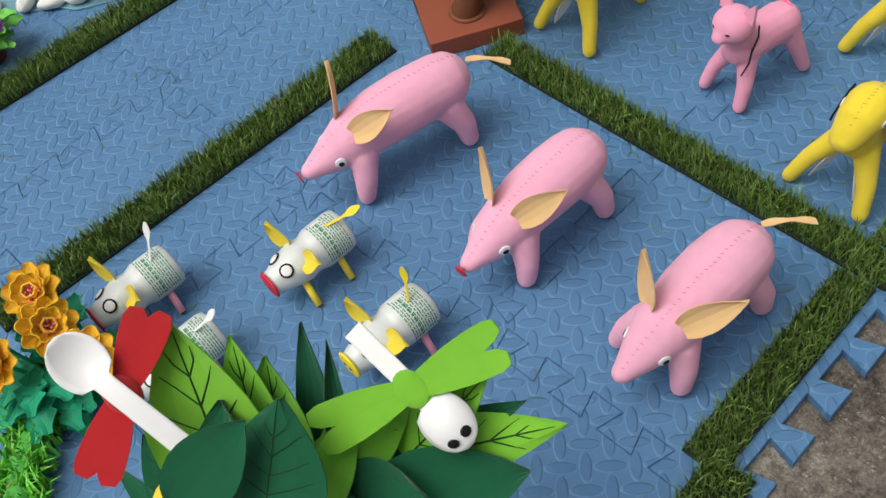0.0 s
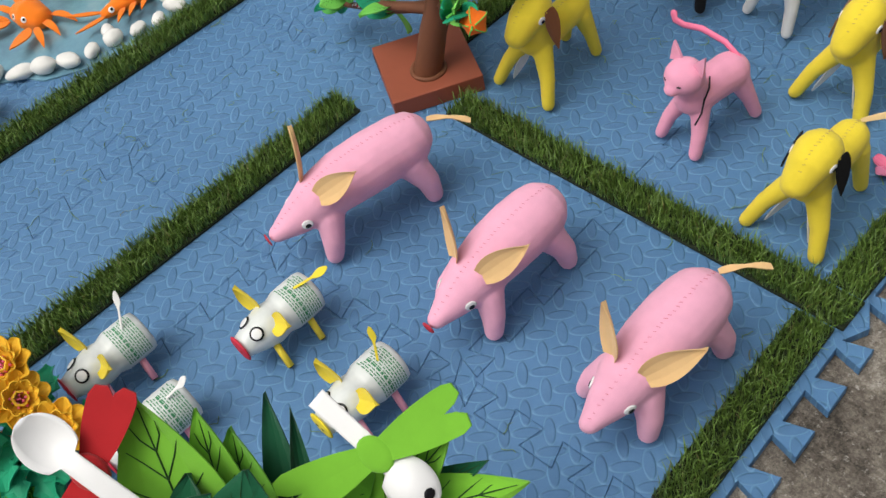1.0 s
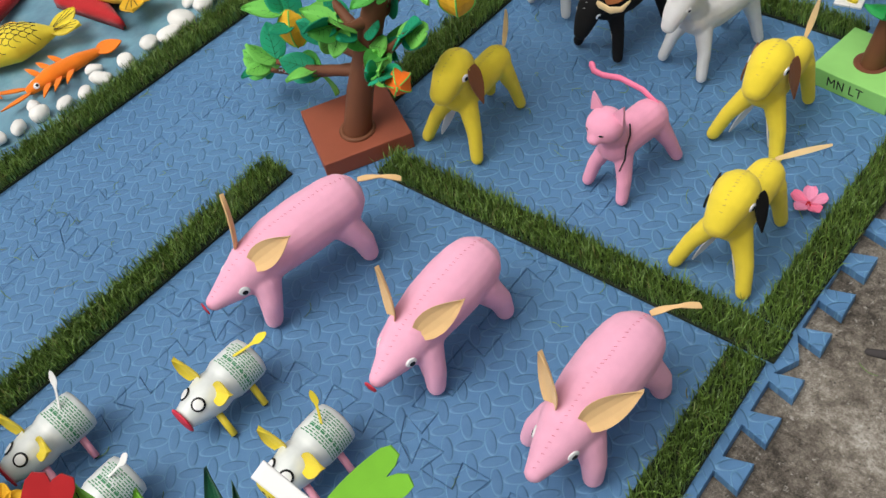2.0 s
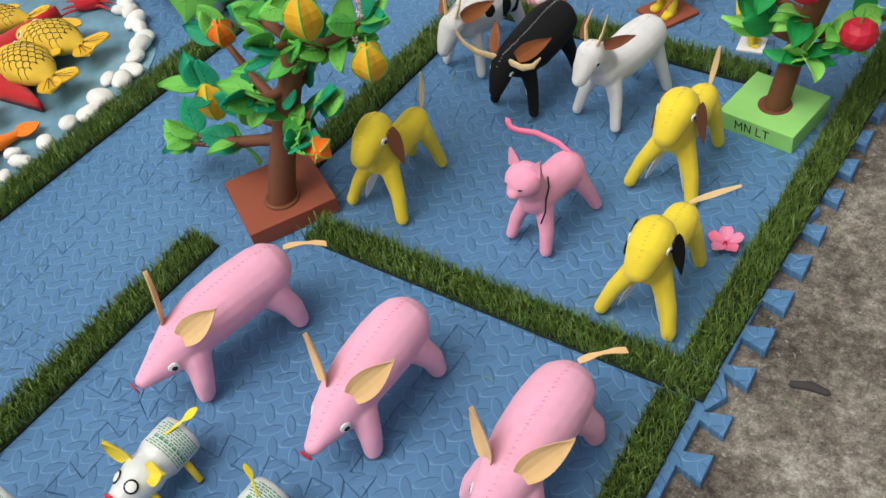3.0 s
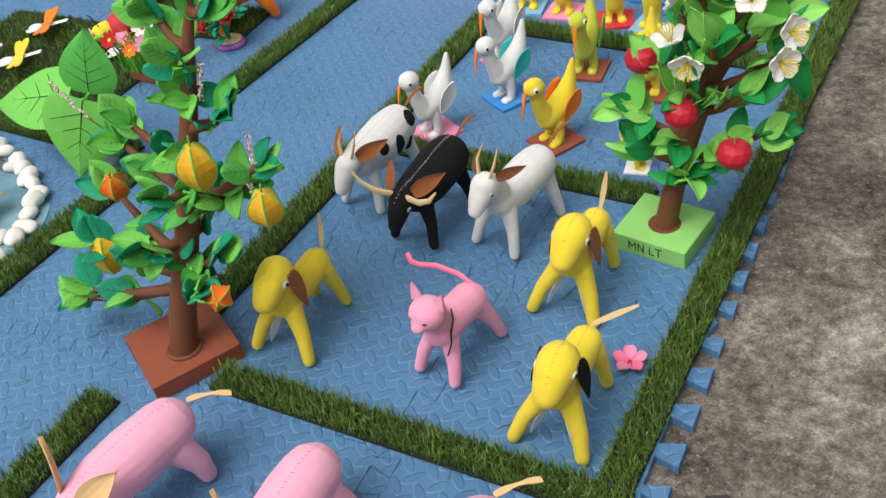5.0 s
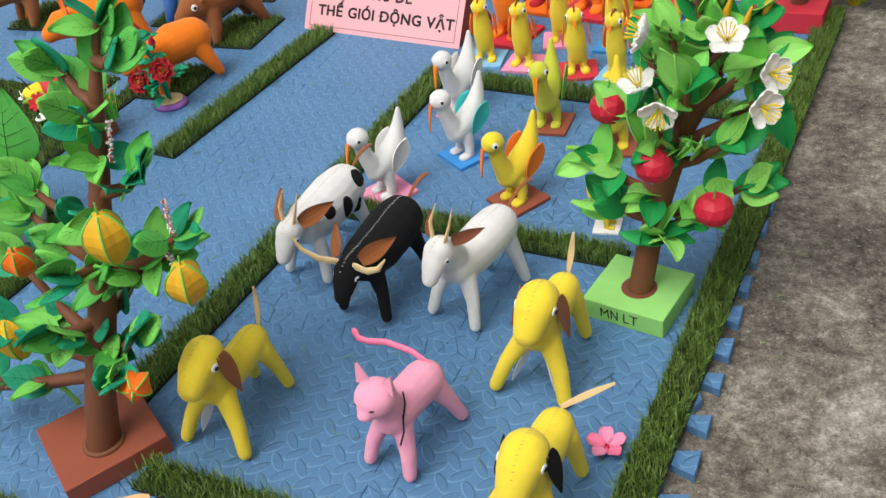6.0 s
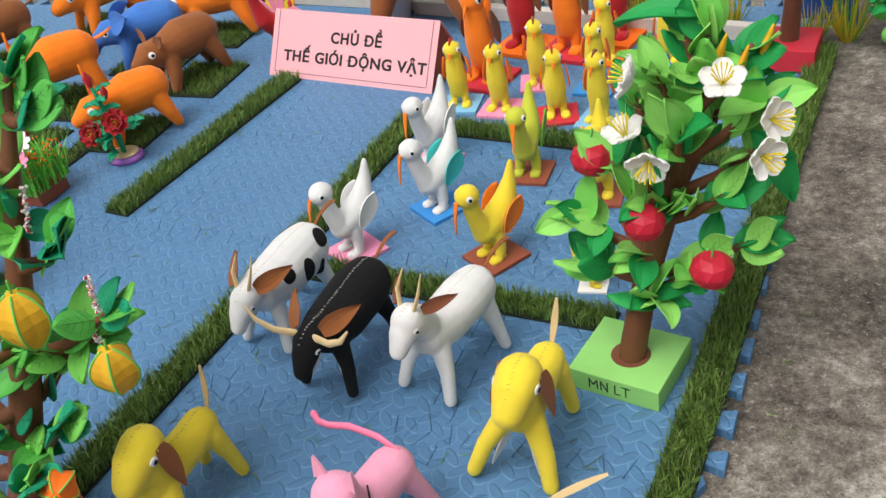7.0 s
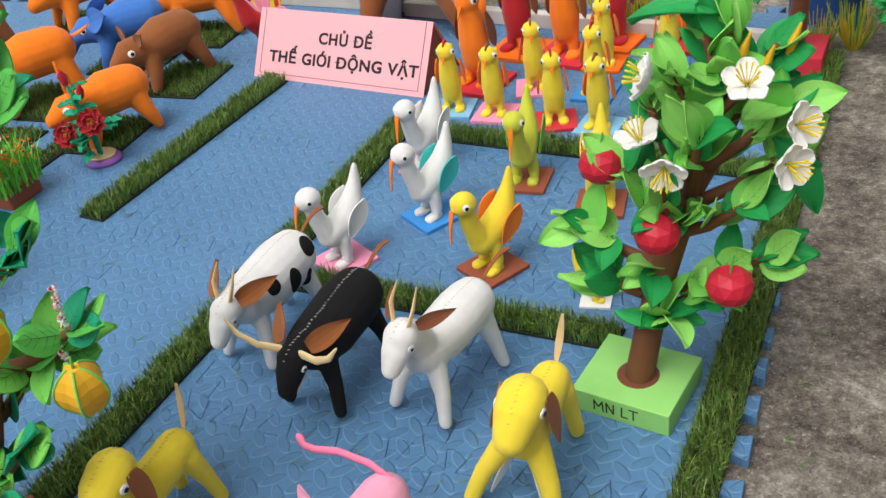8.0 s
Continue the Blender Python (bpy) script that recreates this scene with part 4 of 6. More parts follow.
# ---- birds ----
def toy_bird(m, label, coat, wing, base_mat, beak_long=True, comb=None, tall=1.0, name="toy_bird", group="felt birds", tail=True):
    t = thing(name, label, "stuffed toy", m, group)
    b = part("base", box(bmesh.new(), 0.070, 0.070, 0.006, None, 0.0008), base_mat, t, "square foam base", False)
    if beak_long:   # a crouching body with raised tail
        tubes = [([(0, -0.012, 0.052), (0, 0.012, 0.064), (0, 0.030, 0.085), (0, 0.040, 0.112), (0, 0.045, 0.135)], [0.019, 0.021, 0.0165, 0.009, 0.004], 16),
                 ([(0, -0.014, 0.055), (0, -0.026, 0.085), (0, -0.030, 0.108)], [0.017, 0.0125, 0.012], 14),
                 ([(0.010, 0.0, 0.045), (0.013, 0.0, 0.020), (0.014, -0.004, 0.011)], [0.011, 0.0085, 0.007], 10), ([(-0.010, 0.0, 0.045), (-0.013, 0.0, 0.020), (-0.014, -0.004, 0.011)], [0.011, 0.0085, 0.007], 10)]
        blobs = [((0, -0.032, 0.118), (0.0165, 0.018, 0.0165))]
        head, wingp = Vector((0, -0.034, 0.118)), Vector((0.021, 0.006, 0.078))
    else:           # an upright chick or cockerel
        tubes = [([(0, 0.0, 0.036), (0, 0.0, 0.056), (0, -0.002, 0.080), (0, -0.004, 0.100)], [0.0165, 0.0190, 0.0165, 0.0130], 16),
                 ([(0.009, 0.0, 0.035), (0.010, -0.001, 0.018), (0.010, -0.004, 0.0105)], [0.009, 0.007, 0.006], 10), ([(-0.009, 0.0, 0.035), (-0.010, -0.001, 0.018), (-0.010, -0.004, 0.0105)], [0.009, 0.007, 0.006], 10),
                 ([(0, 0.012, 0.070), (0, 0.026, 0.092), (0, 0.033, 0.108)], [0.009, 0.006, 0.003], 8)]
        blobs = [((0, -0.005, 0.112), (0.0155, 0.0155, 0.0165))]
        head, wingp = Vector((0, -0.006, 0.112)), Vector((0.019, 0.002, 0.084))
    me = fused(tubes, 0.0023, 5, blobs)
    skin(me, coat, t, "stuffed felt body")
    bvh = tree_of(me)
    for s in (1, -1):
        googly(t, bvh, (s * 0.1, head.y - 0.006, head.z + 0.003), (-s, 0.02, 0), 0.0048, -1.2)
        w = wingp.copy()
        w.x *= s
        cut("wing", WING, 0.058 if beak_long else 0.046, 0.030 if beak_long else 0.019, wing, t,
            along(w + Vector((0, 0, -0.030 if beak_long else 0.012)), (s * 0.15, 0.62, 1) if beak_long else (s * 0.16, 0.15, -1), (s, 0.1, 0)), "felt wing", thick=0.0018, bend=-8 * 1, cup=0.05)
        ft = part("foot", tube(bmesh.new(), [(s * 0.012, 0.004, 0.0085), (s * 0.013, -0.008, 0.0085), (s * 0.014, -0.016, 0.0080)], [0.004, 0.006, 0.0055], 10, 1.5), coat, t, "flat felt foot")
    if beak_long:
        cut("beak", lambda u: 1 - 0.85 * u, 0.046, 0.008, ORANGE, t, along(head + Vector((0, -0.0165, -0.002)), (0, -0.30, -1), (0, -1, 0.2)), "long drooping orange beak", bend=-16, nu=6, nv=2, thick=0.0022)
    else:
        cut("beak", lambda u: 1 - 0.9 * u, 0.016, 0.006, ORANGE, t, along(head + Vector((0, -0.015, -0.002)), (0, -0.5, -1), (0, -1, 0.2)), "small orange beak", nu=3, nv=2, thick=0.002)
    if comb:
        bm = bmesh.new()
        tube(bm, [head + Vector((0, -0.008, 0.014)), head + Vector((0, 0.0, 0.019)), head + Vector((0, 0.010, 0.015))], [0.0026, 0.0042, 0.003], 8, 0.6)
        part("comb", bm, comb, t, "red felt comb")
    if tall != 1.0:
        t.scale = (tall, tall, tall)
    return t


toy_bird(pose(-0.503, 0.19, 0, 0, 0, -28), "white felt stork with long orange beak, pink base", WHITE, WHITEFOAM, PINKFOAM)
toy_bird(pose(-0.428, 0.323, 0, 0, 0, -30), "white felt stork with teal wings on blue base", WHITE, TEAL, BLUEFOAM)
toy_bird(pose(-0.496, 0.45, 0, 0, 0, -12), "white felt stork with orange beak on pink base", WHITE, WHITEFOAM, PINKFOAM)
toy_bird(pose(-0.293, 0.224, 0, 0, 0, -28), "yellow felt bird with orange wings on brown base", YELLOW, ORANGE, BRICKFOAM)
toy_bird(pose(-0.328, 0.443, 0, 0, 0, 6), "yellow-green felt bird with green wings, brown base", OLIVE, GREEN, BRICKFOAM)
toy_bird(pose(-0.2, 0.405, 0, 0, 0, 10), "yellow felt bird with gold wings beside apple tree", YELLOW, GOLD, BRICKFOAM)
toy_bird(pose(-0.141, 0.195, 0, 0, 0, 100), "small yellow felt bird with pink wing and base", YELLOW, PINKFOAM, WHITEFOAM, True, None, 0.55)
for x, y, base, comb, r in ((-0.537, 0.642, SKYFOAM, RED, 10), (-0.457, 0.638, PINKFOAM, BROWN, 4), (-0.347, 0.629, REDFOAM, RED, 22), (-0.27, 0.623, SKYFOAM, BROWN, -4),
                            (-0.423, 0.742, PINKFOAM, BROWN, 20), (-0.332, 0.855, ORANGEFOAM, BROWN, 0), (-0.217, 0.857, BLUEFOAM, RED, 10), (-0.313, 0.74, BLUEFOAM, RED, 0)):
    toy_bird(pose(x, y, 0, 0, 0, r), "yellow felt chick with orange wings on foam base", YELLOW, ORANGE, base, False, comb, 1.0, "toy_chick", "felt chicks")
for x, y, coat, wing, base in ((-0.533, 0.744, ORANGE, DARKBROWN, REDFOAM), (-0.51, 0.891, CRIMSON, BROWN, ORANGEFOAM), (-0.412, 0.88, ORANGE, BROWN, REDFOAM), (-0.344, 0.951, CRIMSON, DARKBROWN, ORANGEFOAM), (-0.214, 0.962, ORANGE, ORANGE, REDFOAM)):
    toy_bird(pose(x, y, 0, 0, 0, -8), "tall felt cockerel with brown wings on foam base", coat, wing, base, False, RED, 1.45, "toy_cockerel", "felt cockerels")


# ---- sign ----
def sign_line(t, text, size, m, width):
    """One line of upright bold capitals, letter by letter; a crossed D takes a bar."""
    def wide(s):
        cu = bpy.data.curves.new("probe", "FONT")
        cu.body, cu.size = s, size
        ob = new("probe", cu)
        bpy.context.view_layer.update()
        w = ob.dimensions.x
        bpy.data.objects.remove(ob)
        return w
    hh = wide("HH")
    steps = [size * 0.32 if c == " " else wide("H" + c.replace("Đ", "D") + "H") - hh for c in text]
    k = width / sum(steps)
    x = -width / 2
    for c, s in zip(text, steps):
        if c != " ":
            cx = x + s * k / 2
            ob = writing("letter", c.replace("Đ", "D"), size, INK, t, m @ pose(cx, 0, 0) @ Matrix.Diagonal((k * 0.94, 1, 1, 1)), "black bold capital letter")
            ob.data.align_y, ob.data.offset = "BOTTOM_BASELINE", size * 0.030
            if c == "Đ":
                part("letter_bar", box(bmesh.new(), size * 0.34, size * 0.075, 0.0005, pose(-s * k * 0.30, size * 0.36, 0)), INK, ob, "bar of the crossed letter", False)
        x += s * k


def theme_sign():
    t = thing("theme_sign", "pink folded paper sign with two lines of black lettering", "sign", pose(-0.812, 0.695, 0, 0, 0, -5))
    w, h, d = 0.395, 0.135, 0.070
    bm = bmesh.new()
    a = math.asin(d / h)
    sheet(bm, STRIP, h, w, 0.0008, 0, 0, 2, 2, pose(0, 0, 0, math.degrees(math.pi / 2 - a), 0, 0))
    part("front_panel", bm, PAPER, t, "pink paper face", False)
    bm = bmesh.new()
    sheet(bm, STRIP, h, w, 0.0008, 0, 0, 2, 2, pose(0, 2 * d, 0, math.degrees(math.pi / 2 + a), 0, 0))
    part("back_panel", bm, PAPER, t, "pink paper back", False)
    for s in (1, -1):
        bm = bmesh.new()
        vs = [bm.verts.new(v) for v in ((s * (w / 2 - 0.004), 0.006, 0.001), (s * (w / 2 - 0.004), d, math.sqrt(h * h - d * d) - 0.004), (s * (w / 2 - 0.004), 2 * d - 0.006, 0.001))]
        vs2 = [bm.verts.new(v.co - Vector((s * 0.001, 0, 0))) for v in vs]
        bm.faces.new(vs)
        bm.faces.new(vs2[::-1])
        for i in range(3):
            bm.faces.new((vs[i], vs[(i + 1) % 3], vs2[(i + 1) % 3], vs2[i]))
        part("end_panel", bm, PAPERDARK, t, "dark card end", False)
    face = pose(0, 0, 0, math.degrees(math.pi / 2 - a), 0, 0)
    lift = 0.0008
    sign_line(t, "CHỦ ĐỀ", 0.030, face @ pose(0.012, 0.076, lift), 0.125)
    sign_line(t, "THẾ GIỚI ĐỘNG VẬT", 0.030, face @ pose(0.008, 0.034, lift), 0.345)
    bm = bmesh.new()
    for x0, y0, x1, y1 in ((-0.184, 0.010, 0.184, 0.010), (-0.184, 0.010, -0.184, 0.133), (0.184, 0.010, 0.184, 0.133)):
        box(bm, abs(x1 - x0) + 0.0009, abs(y1 - y0) + 0.0009, 0.0004, pose((x0 + x1) / 2, (y0 + y1) / 2, lift - 0.0002))
    part("border_line", bm, INK, t, "thin black frame line", False).matrix_basis = face


theme_sign()


# ---- bottle pigs ----
def bottle_material():
    m, n, l, b = material("translucent_bottle")
    co = n.new("ShaderNodeTexCoord").outputs["Object"]
    f = noise_tex(n, l, co, 60, 3)
    l.new(ramp(n, l, f, [(0.3, (0.66, 0.70, 0.68)), (0.7, (0.78, 0.81, 0.79))]), b.inputs["Base Color"])
    b.inputs["Roughness"].default_value = 0.28
    b.inputs["Transmission Weight"].default_value = 0.12
    b.inputs["Subsurface Weight"].default_value = 0.0
    bump(n, l, b, noise_tex(n, l, co, 160, 2), 0.08, 0.001)
    return m


BOTTLE = bottle_material()
PRINT = soft_mat("green_print", (0.06, 0.26, 0.12), 0.5)
RIM = soft_mat("snout_red", (0.58, 0.03, 0.06), 0.6)


def bottle_pig(m, label, snout, ear, leg, tail_mat, tail_d):
    t = thing("bottle_pig", label, "bottle craft", m, "bottle pigs")
    prof = [(-0.052, 0.0135), (-0.046, 0.0150), (-0.036, 0.0185), (-0.024, 0.0222), (-0.012, 0.0245), (-0.004, 0.0235), (0.001, 0.0225), (0.006, 0.0240), (0.012, 0.0260), (0.030, 0.0262), (0.044, 0.0260), (0.050, 0.0245), (0.052, 0.0200)]
    bm = bmesh.new()
    rings = [[bm.verts.new((r * math.cos(2 * math.pi * k / 28), y, 0.042 + r * math.sin(2 * math.pi * k / 28))) for k in range(28)] for y, r in prof]
    for a, b in zip(rings, rings[1:]):
        for k in range(28):
            bm.faces.new((a[k], a[(k + 1) % 28], b[(k + 1) % 28], b[k]))
    bm.faces.new(rings[0])
    bm.faces.new(rings[-1][::-1])
    body = part("bottle", bm, BOTTLE, t, "translucent white yoghurt drink bottle")
    bm = bmesh.new()
    rnd = random.Random(2)
    for row in range(11):
        y = 0.014 + row * 0.0029
        a = radians(-10)
        while a < radians(105):
            da = radians(rnd.uniform(5, 15))
            big = row == 3
            for seg in range(2):
                a0, a1 = a + da * seg / 2, a + da * (seg + 1) / 2
                r = 0.0266
                q = [(r * math.cos(x), yy, 0.042 + r * math.sin(x)) for x, yy in ((a0, y), (a1, y), (a1, y + (0.0024 if big else 0.0012)), (a0, y + (0.0024 if big else 0.0012)))]
                bm.faces.new([bm.verts.new(c) for c in q])
            a += da + radians(rnd.uniform(2, 4))
    part("print", bm, PRINT, body, "rows of green printed bars", False)
    sn = part("snout", disc(bmesh.new(), 0.0165, 0.003), snout, t, "round snout with two nostrils")
    sn.matrix_basis = facing((0, -0.052, 0.042), (0, -1, 0))
    for s in (1, -1):
        no = part("nostril", disc(bmesh.new(), 0.0022, 0.0006), CRIMSON if snout is RIM else INK, sn, "drawn nostril")
        no.matrix_basis = pose(s * 0.0045, 0, 0.0032)
        e = part("eye", disc(bmesh.new(), 0.0082, 0.0012), EYEBLACK, t, "black rimmed white eye")
        p = Vector((s * 0.0115, -0.0325, 0.0575))
        e.matrix_basis = facing(p, (s * 0.55, -0.35, 0.8))
        part("eye_white", disc(bmesh.new(), 0.0060, 0.0010), PLASTICWHITE, e, "white paper disc").matrix_basis = pose(0, 0, 0.0010)
        cut("ear", EAR, 0.038, 0.027, ear, t, along((s * 0.017, -0.010, 0.058), (s * 0.85, 0.15, 0.45) if s > 0 else (-0.5, -0.1, 1.0), (s * 0.1, -0.7, 0.7)), "felt ear pinched at its root", bend=10, cup=0.15)
        for y in (-0.020, 0.028):
            g = bmesh.new()
            tube(g, [(s * 0.014, y, 0.028), (s * 0.036, y - 0.003, 0.0045)], [0.0042, 0.0042], 8, 1.0, False)
            lg = part("leg", g, leg, t, "cut straw leg", True)
            # A black plug gives the straw end the shade of its hollow.
            g = bmesh.new()
            tube(g, [(s * 0.0350, y - 0.003, 0.0056), (s * 0.0368, y - 0.003, 0.0036)], [0.0030, 0.0030], 8, 1.0, False)
            part("straw_hole", g, EYEBLACK, lg, "black plug for the shade inside the open end")
    cut("tail", lambda u: 0.28 if u < 0.55 else 0.28 + 0.72 * math.sin(math.pi * (u - 0.55) / 0.45), 0.046, 0.011, tail_mat, t, along((0.004, 0.030, 0.0675), tail_d, (0, -0.5, 1)), "paper tail with leaf-shaped tip", bend=12, nu=12, nv=2, thick=0.0008)
    return t


bottle_pig(pose(-0.51, -0.964, 0, 0, 0, 0), "yoghurt bottle pig with yellow ears and white tail", RIM, YELLOW, PLASTICPINK, WHITEFOAM, (-0.35, 0.5, 0.75))
bottle_pig(pose(-0.397, -0.803, 0, 0, 0, 0), "yoghurt bottle pig with red snout and yellow legs", RIM, YELLOW, PLASTICYELLOW, YELLOWFOAM, (0.45, 0.95, 0.25))
bottle_pig(pose(-0.253, -0.806, 0, 0, 0, 0), "yoghurt bottle pig with yellow snout and tail", YELLOWFOAM, YELLOW, PLASTICPINK, YELLOWFOAM, (-0.2, 0.3, 1.0))
bottle_pig(pose(-0.395, -0.981, 0, 0, 0, 0), "yoghurt bottle pig half hidden behind felt leaves", RIM, YELLOW, PLASTICPINK, WHITEFOAM, (0.45, 0.6, 0.6))


# ---- felt plant and dragonflies in front ----
def felt_leaf(t, root, tip, width, mat, face, bend=0.0, cup=0.08, shape=LEAF, veins=True):
    root, tip = Vector(root), Vector(tip)
    lf, vn = veined("leaf", (tip - root).length, width, shape, bend, cup, mat)
    ob = put("leaf", lf, t, along(root, tip - root, face))
    if veins:
        put("vein", vn, ob, Matrix(), "dark hand-drawn veins")
    else:
        bpy.data.meshes.remove(vn)
    return ob


LANCE = lambda u: math.sin(math.pi * (0.10 + 0.90 * u) ** 0.62) ** 0.85


def felt_plant():
    t = thing("felt_plant", "potted plant of bright and dark green felt leaves", "craft plant")
    bm = bmesh.new()
    rings = []
    for z, r in ((0, 0.035), (0.004, 0.038), (0.075, 0.050), (0.080, 0.054), (0.092, 0.054), (0.092, 0.047), (0.080, 0.045)):
        rings.append([bm.verts.new((-0.060 + r * math.cos(k * 0.2618), -1.005 + r * math.sin(k * 0.2618), z)) for k in range(24)])
    for a, b in zip(rings, rings[1:]):
        for k in range(24):
            bm.faces.new((a[k], a[(k + 1) % 24], b[(k + 1) % 24], b[k]))
    bm.faces.new(rings[0][::-1])
    bm.faces.new(rings[-1])
    part("pot", bm, BRICKFOAM, t, "brown round pot")
    part("stem", tube(bmesh.new(), [(-0.060, -1.005, 0.078), (-0.062, -1.0, 0.17), (-0.056, -0.985, 0.262)], [0.014, 0.012, 0.007], 10), LEAFMID, t, "green stem")
    up = (0.25, -0.15, 0.95)
    L = felt_leaf
    L(t, (-0.087, -1.024, 0.284), (-0.159, -0.988, 0.385), 0.086, LIME, (0.45, -0.55, 0.7), 0, 0.06, LANCE)
    L(t, (-0.082, -1.0, 0.284), (-0.132, -0.964, 0.363), 0.046, LIME, (0.45, -0.55, 0.7), 0, 0.06, LANCE)
    L(t, (-0.078, -0.99, 0.274), (-0.116, -0.954, 0.343), 0.050, GREEN, (0.5, -0.5, 0.7), 0, 0.10, LANCE)
    L(t, (-0.062, -1.043, 0.293), (-0.109, -0.998, 0.347), 0.050, DARKGREEN, (0.2, -0.6, 0.8), -12, 0.10, LEAF, False)
    L(t, (-0.041, -1.020, 0.316), (-0.072, -0.969, 0.359), 0.076, DARKGREEN, (0.35, -0.55, 0.75), 6, -0.06, LANCE)
    L(t, (-0.072, -1.062, 0.338), (-0.071, -0.994, 0.367), 0.048, DARKGREEN, (0.45, -0.45, 0.75), 0, 0.06, LEAF, False)
    L(t, (-0.071, -0.966, 0.249), (-0.113, -0.923, 0.351), 0.030, DARKGREEN, (0.5, -0.6, 0.6), 0, 0.10, LANCE, False)
    L(t, (-0.064, -0.957, 0.254), (-0.097, -0.918, 0.341), 0.018, DARKGREEN, (0.7, -0.2, 0.5), 0, 0.25, LANCE, False)
    L(t, (-0.055, -0.99, 0.264), (-0.047, -0.898, 0.32), 0.052, GREEN, (0.2, -0.65, 0.75), -25, -0.18, LEAF)
    L(t, (-0.04, -1.009, 0.273), (-0.069, -0.944, 0.321), 0.048, GREEN, (0.1, -0.7, 0.7), -45, -0.2, LEAF, False)
    L(t, (-0.022, -0.919, 0.268), (0.046, -0.841, 0.297), 0.046, LIME, (0.1, -0.55, 0.85), -8, -0.08, LANCE)
    L(t, (-0.029, -0.924, 0.263), (-0.006, -0.851, 0.319), 0.044, LIME, (0.1, -0.75, 0.6), 10, 0.05, LANCE)
    L(t, (-0.033, -0.909, 0.249), (0.015, -0.846, 0.296), 0.030, DARKGREEN, (0.1, -0.5, 0.85), 0, 0.05, LANCE)
    L(t, (-0.027, -0.971, 0.258), (0.046, -0.877, 0.281), 0.062, DARKGREEN, (0.15, -0.5, 0.85), -10, 0.10, LEAF, False)
    L(t, (-0.041, -0.976, 0.259), (0.013, -0.938, 0.289), 0.056, DARKGREEN, (0.0, -0.5, 0.9), -10, 0.14, LEAF, False)
    L(t, (-0.054, -1.081, 0.277), (-0.07, -0.994, 0.328), 0.046, LIME, (0.1, -0.6, 0.75), 0, 0.05, LANCE)
    L(t, (-0.091, -1.038, 0.299), (-0.151, -1.039, 0.334), 0.030, LIME, (0.2, -0.4, 0.9), 0, 0.05, LANCE, False)
    L(t, (-0.083, -1.052, 0.274), (-0.163, -1.048, 0.298), 0.046, DARKGREEN, (0.2, -0.4, 0.9), -10, 0.05, LEAF)
    L(t, (-0.073, -1.067, 0.273), (-0.169, -1.077, 0.285), 0.024, DARKGREEN, (0.2, -0.4, 0.9), -10, 0.05, LANCE, False)
    L(t, (-0.075, -1.014, 0.244), (-0.135, -0.991, 0.285), 0.050, DARKGREEN, (0.4, -0.4, 0.8), 0, 0.1, LEAF, False)
    L(t, (-0.061, -0.99, 0.244), (-0.093, -0.934, 0.275), 0.050, DARKGREEN, (0.4, -0.4, 0.8), 0, 0.1, LEAF, False)
    L(t, (-0.043, -0.961, 0.229), (-0.019, -0.881, 0.258), 0.055, DARKGREEN, (0.2, -0.4, 0.8), 0, 0.1, LEAF, False)
    L(t, (-0.046, -1.004, 0.249), (0.003, -0.971, 0.272), 0.055, DARKGREEN, (0.1, -0.3, 0.9), 0, 0.1, LEAF, False)
    fl = part("flower", disc(bmesh.new(), 0.020, 0.012, None, 20, 1.0), YELLOW, t, "yellow felt flower head")
    fl.matrix_basis = facing((-0.082, -1.053, 0.32), (0.2, -0.3, 0.9))
    return t


felt_plant()


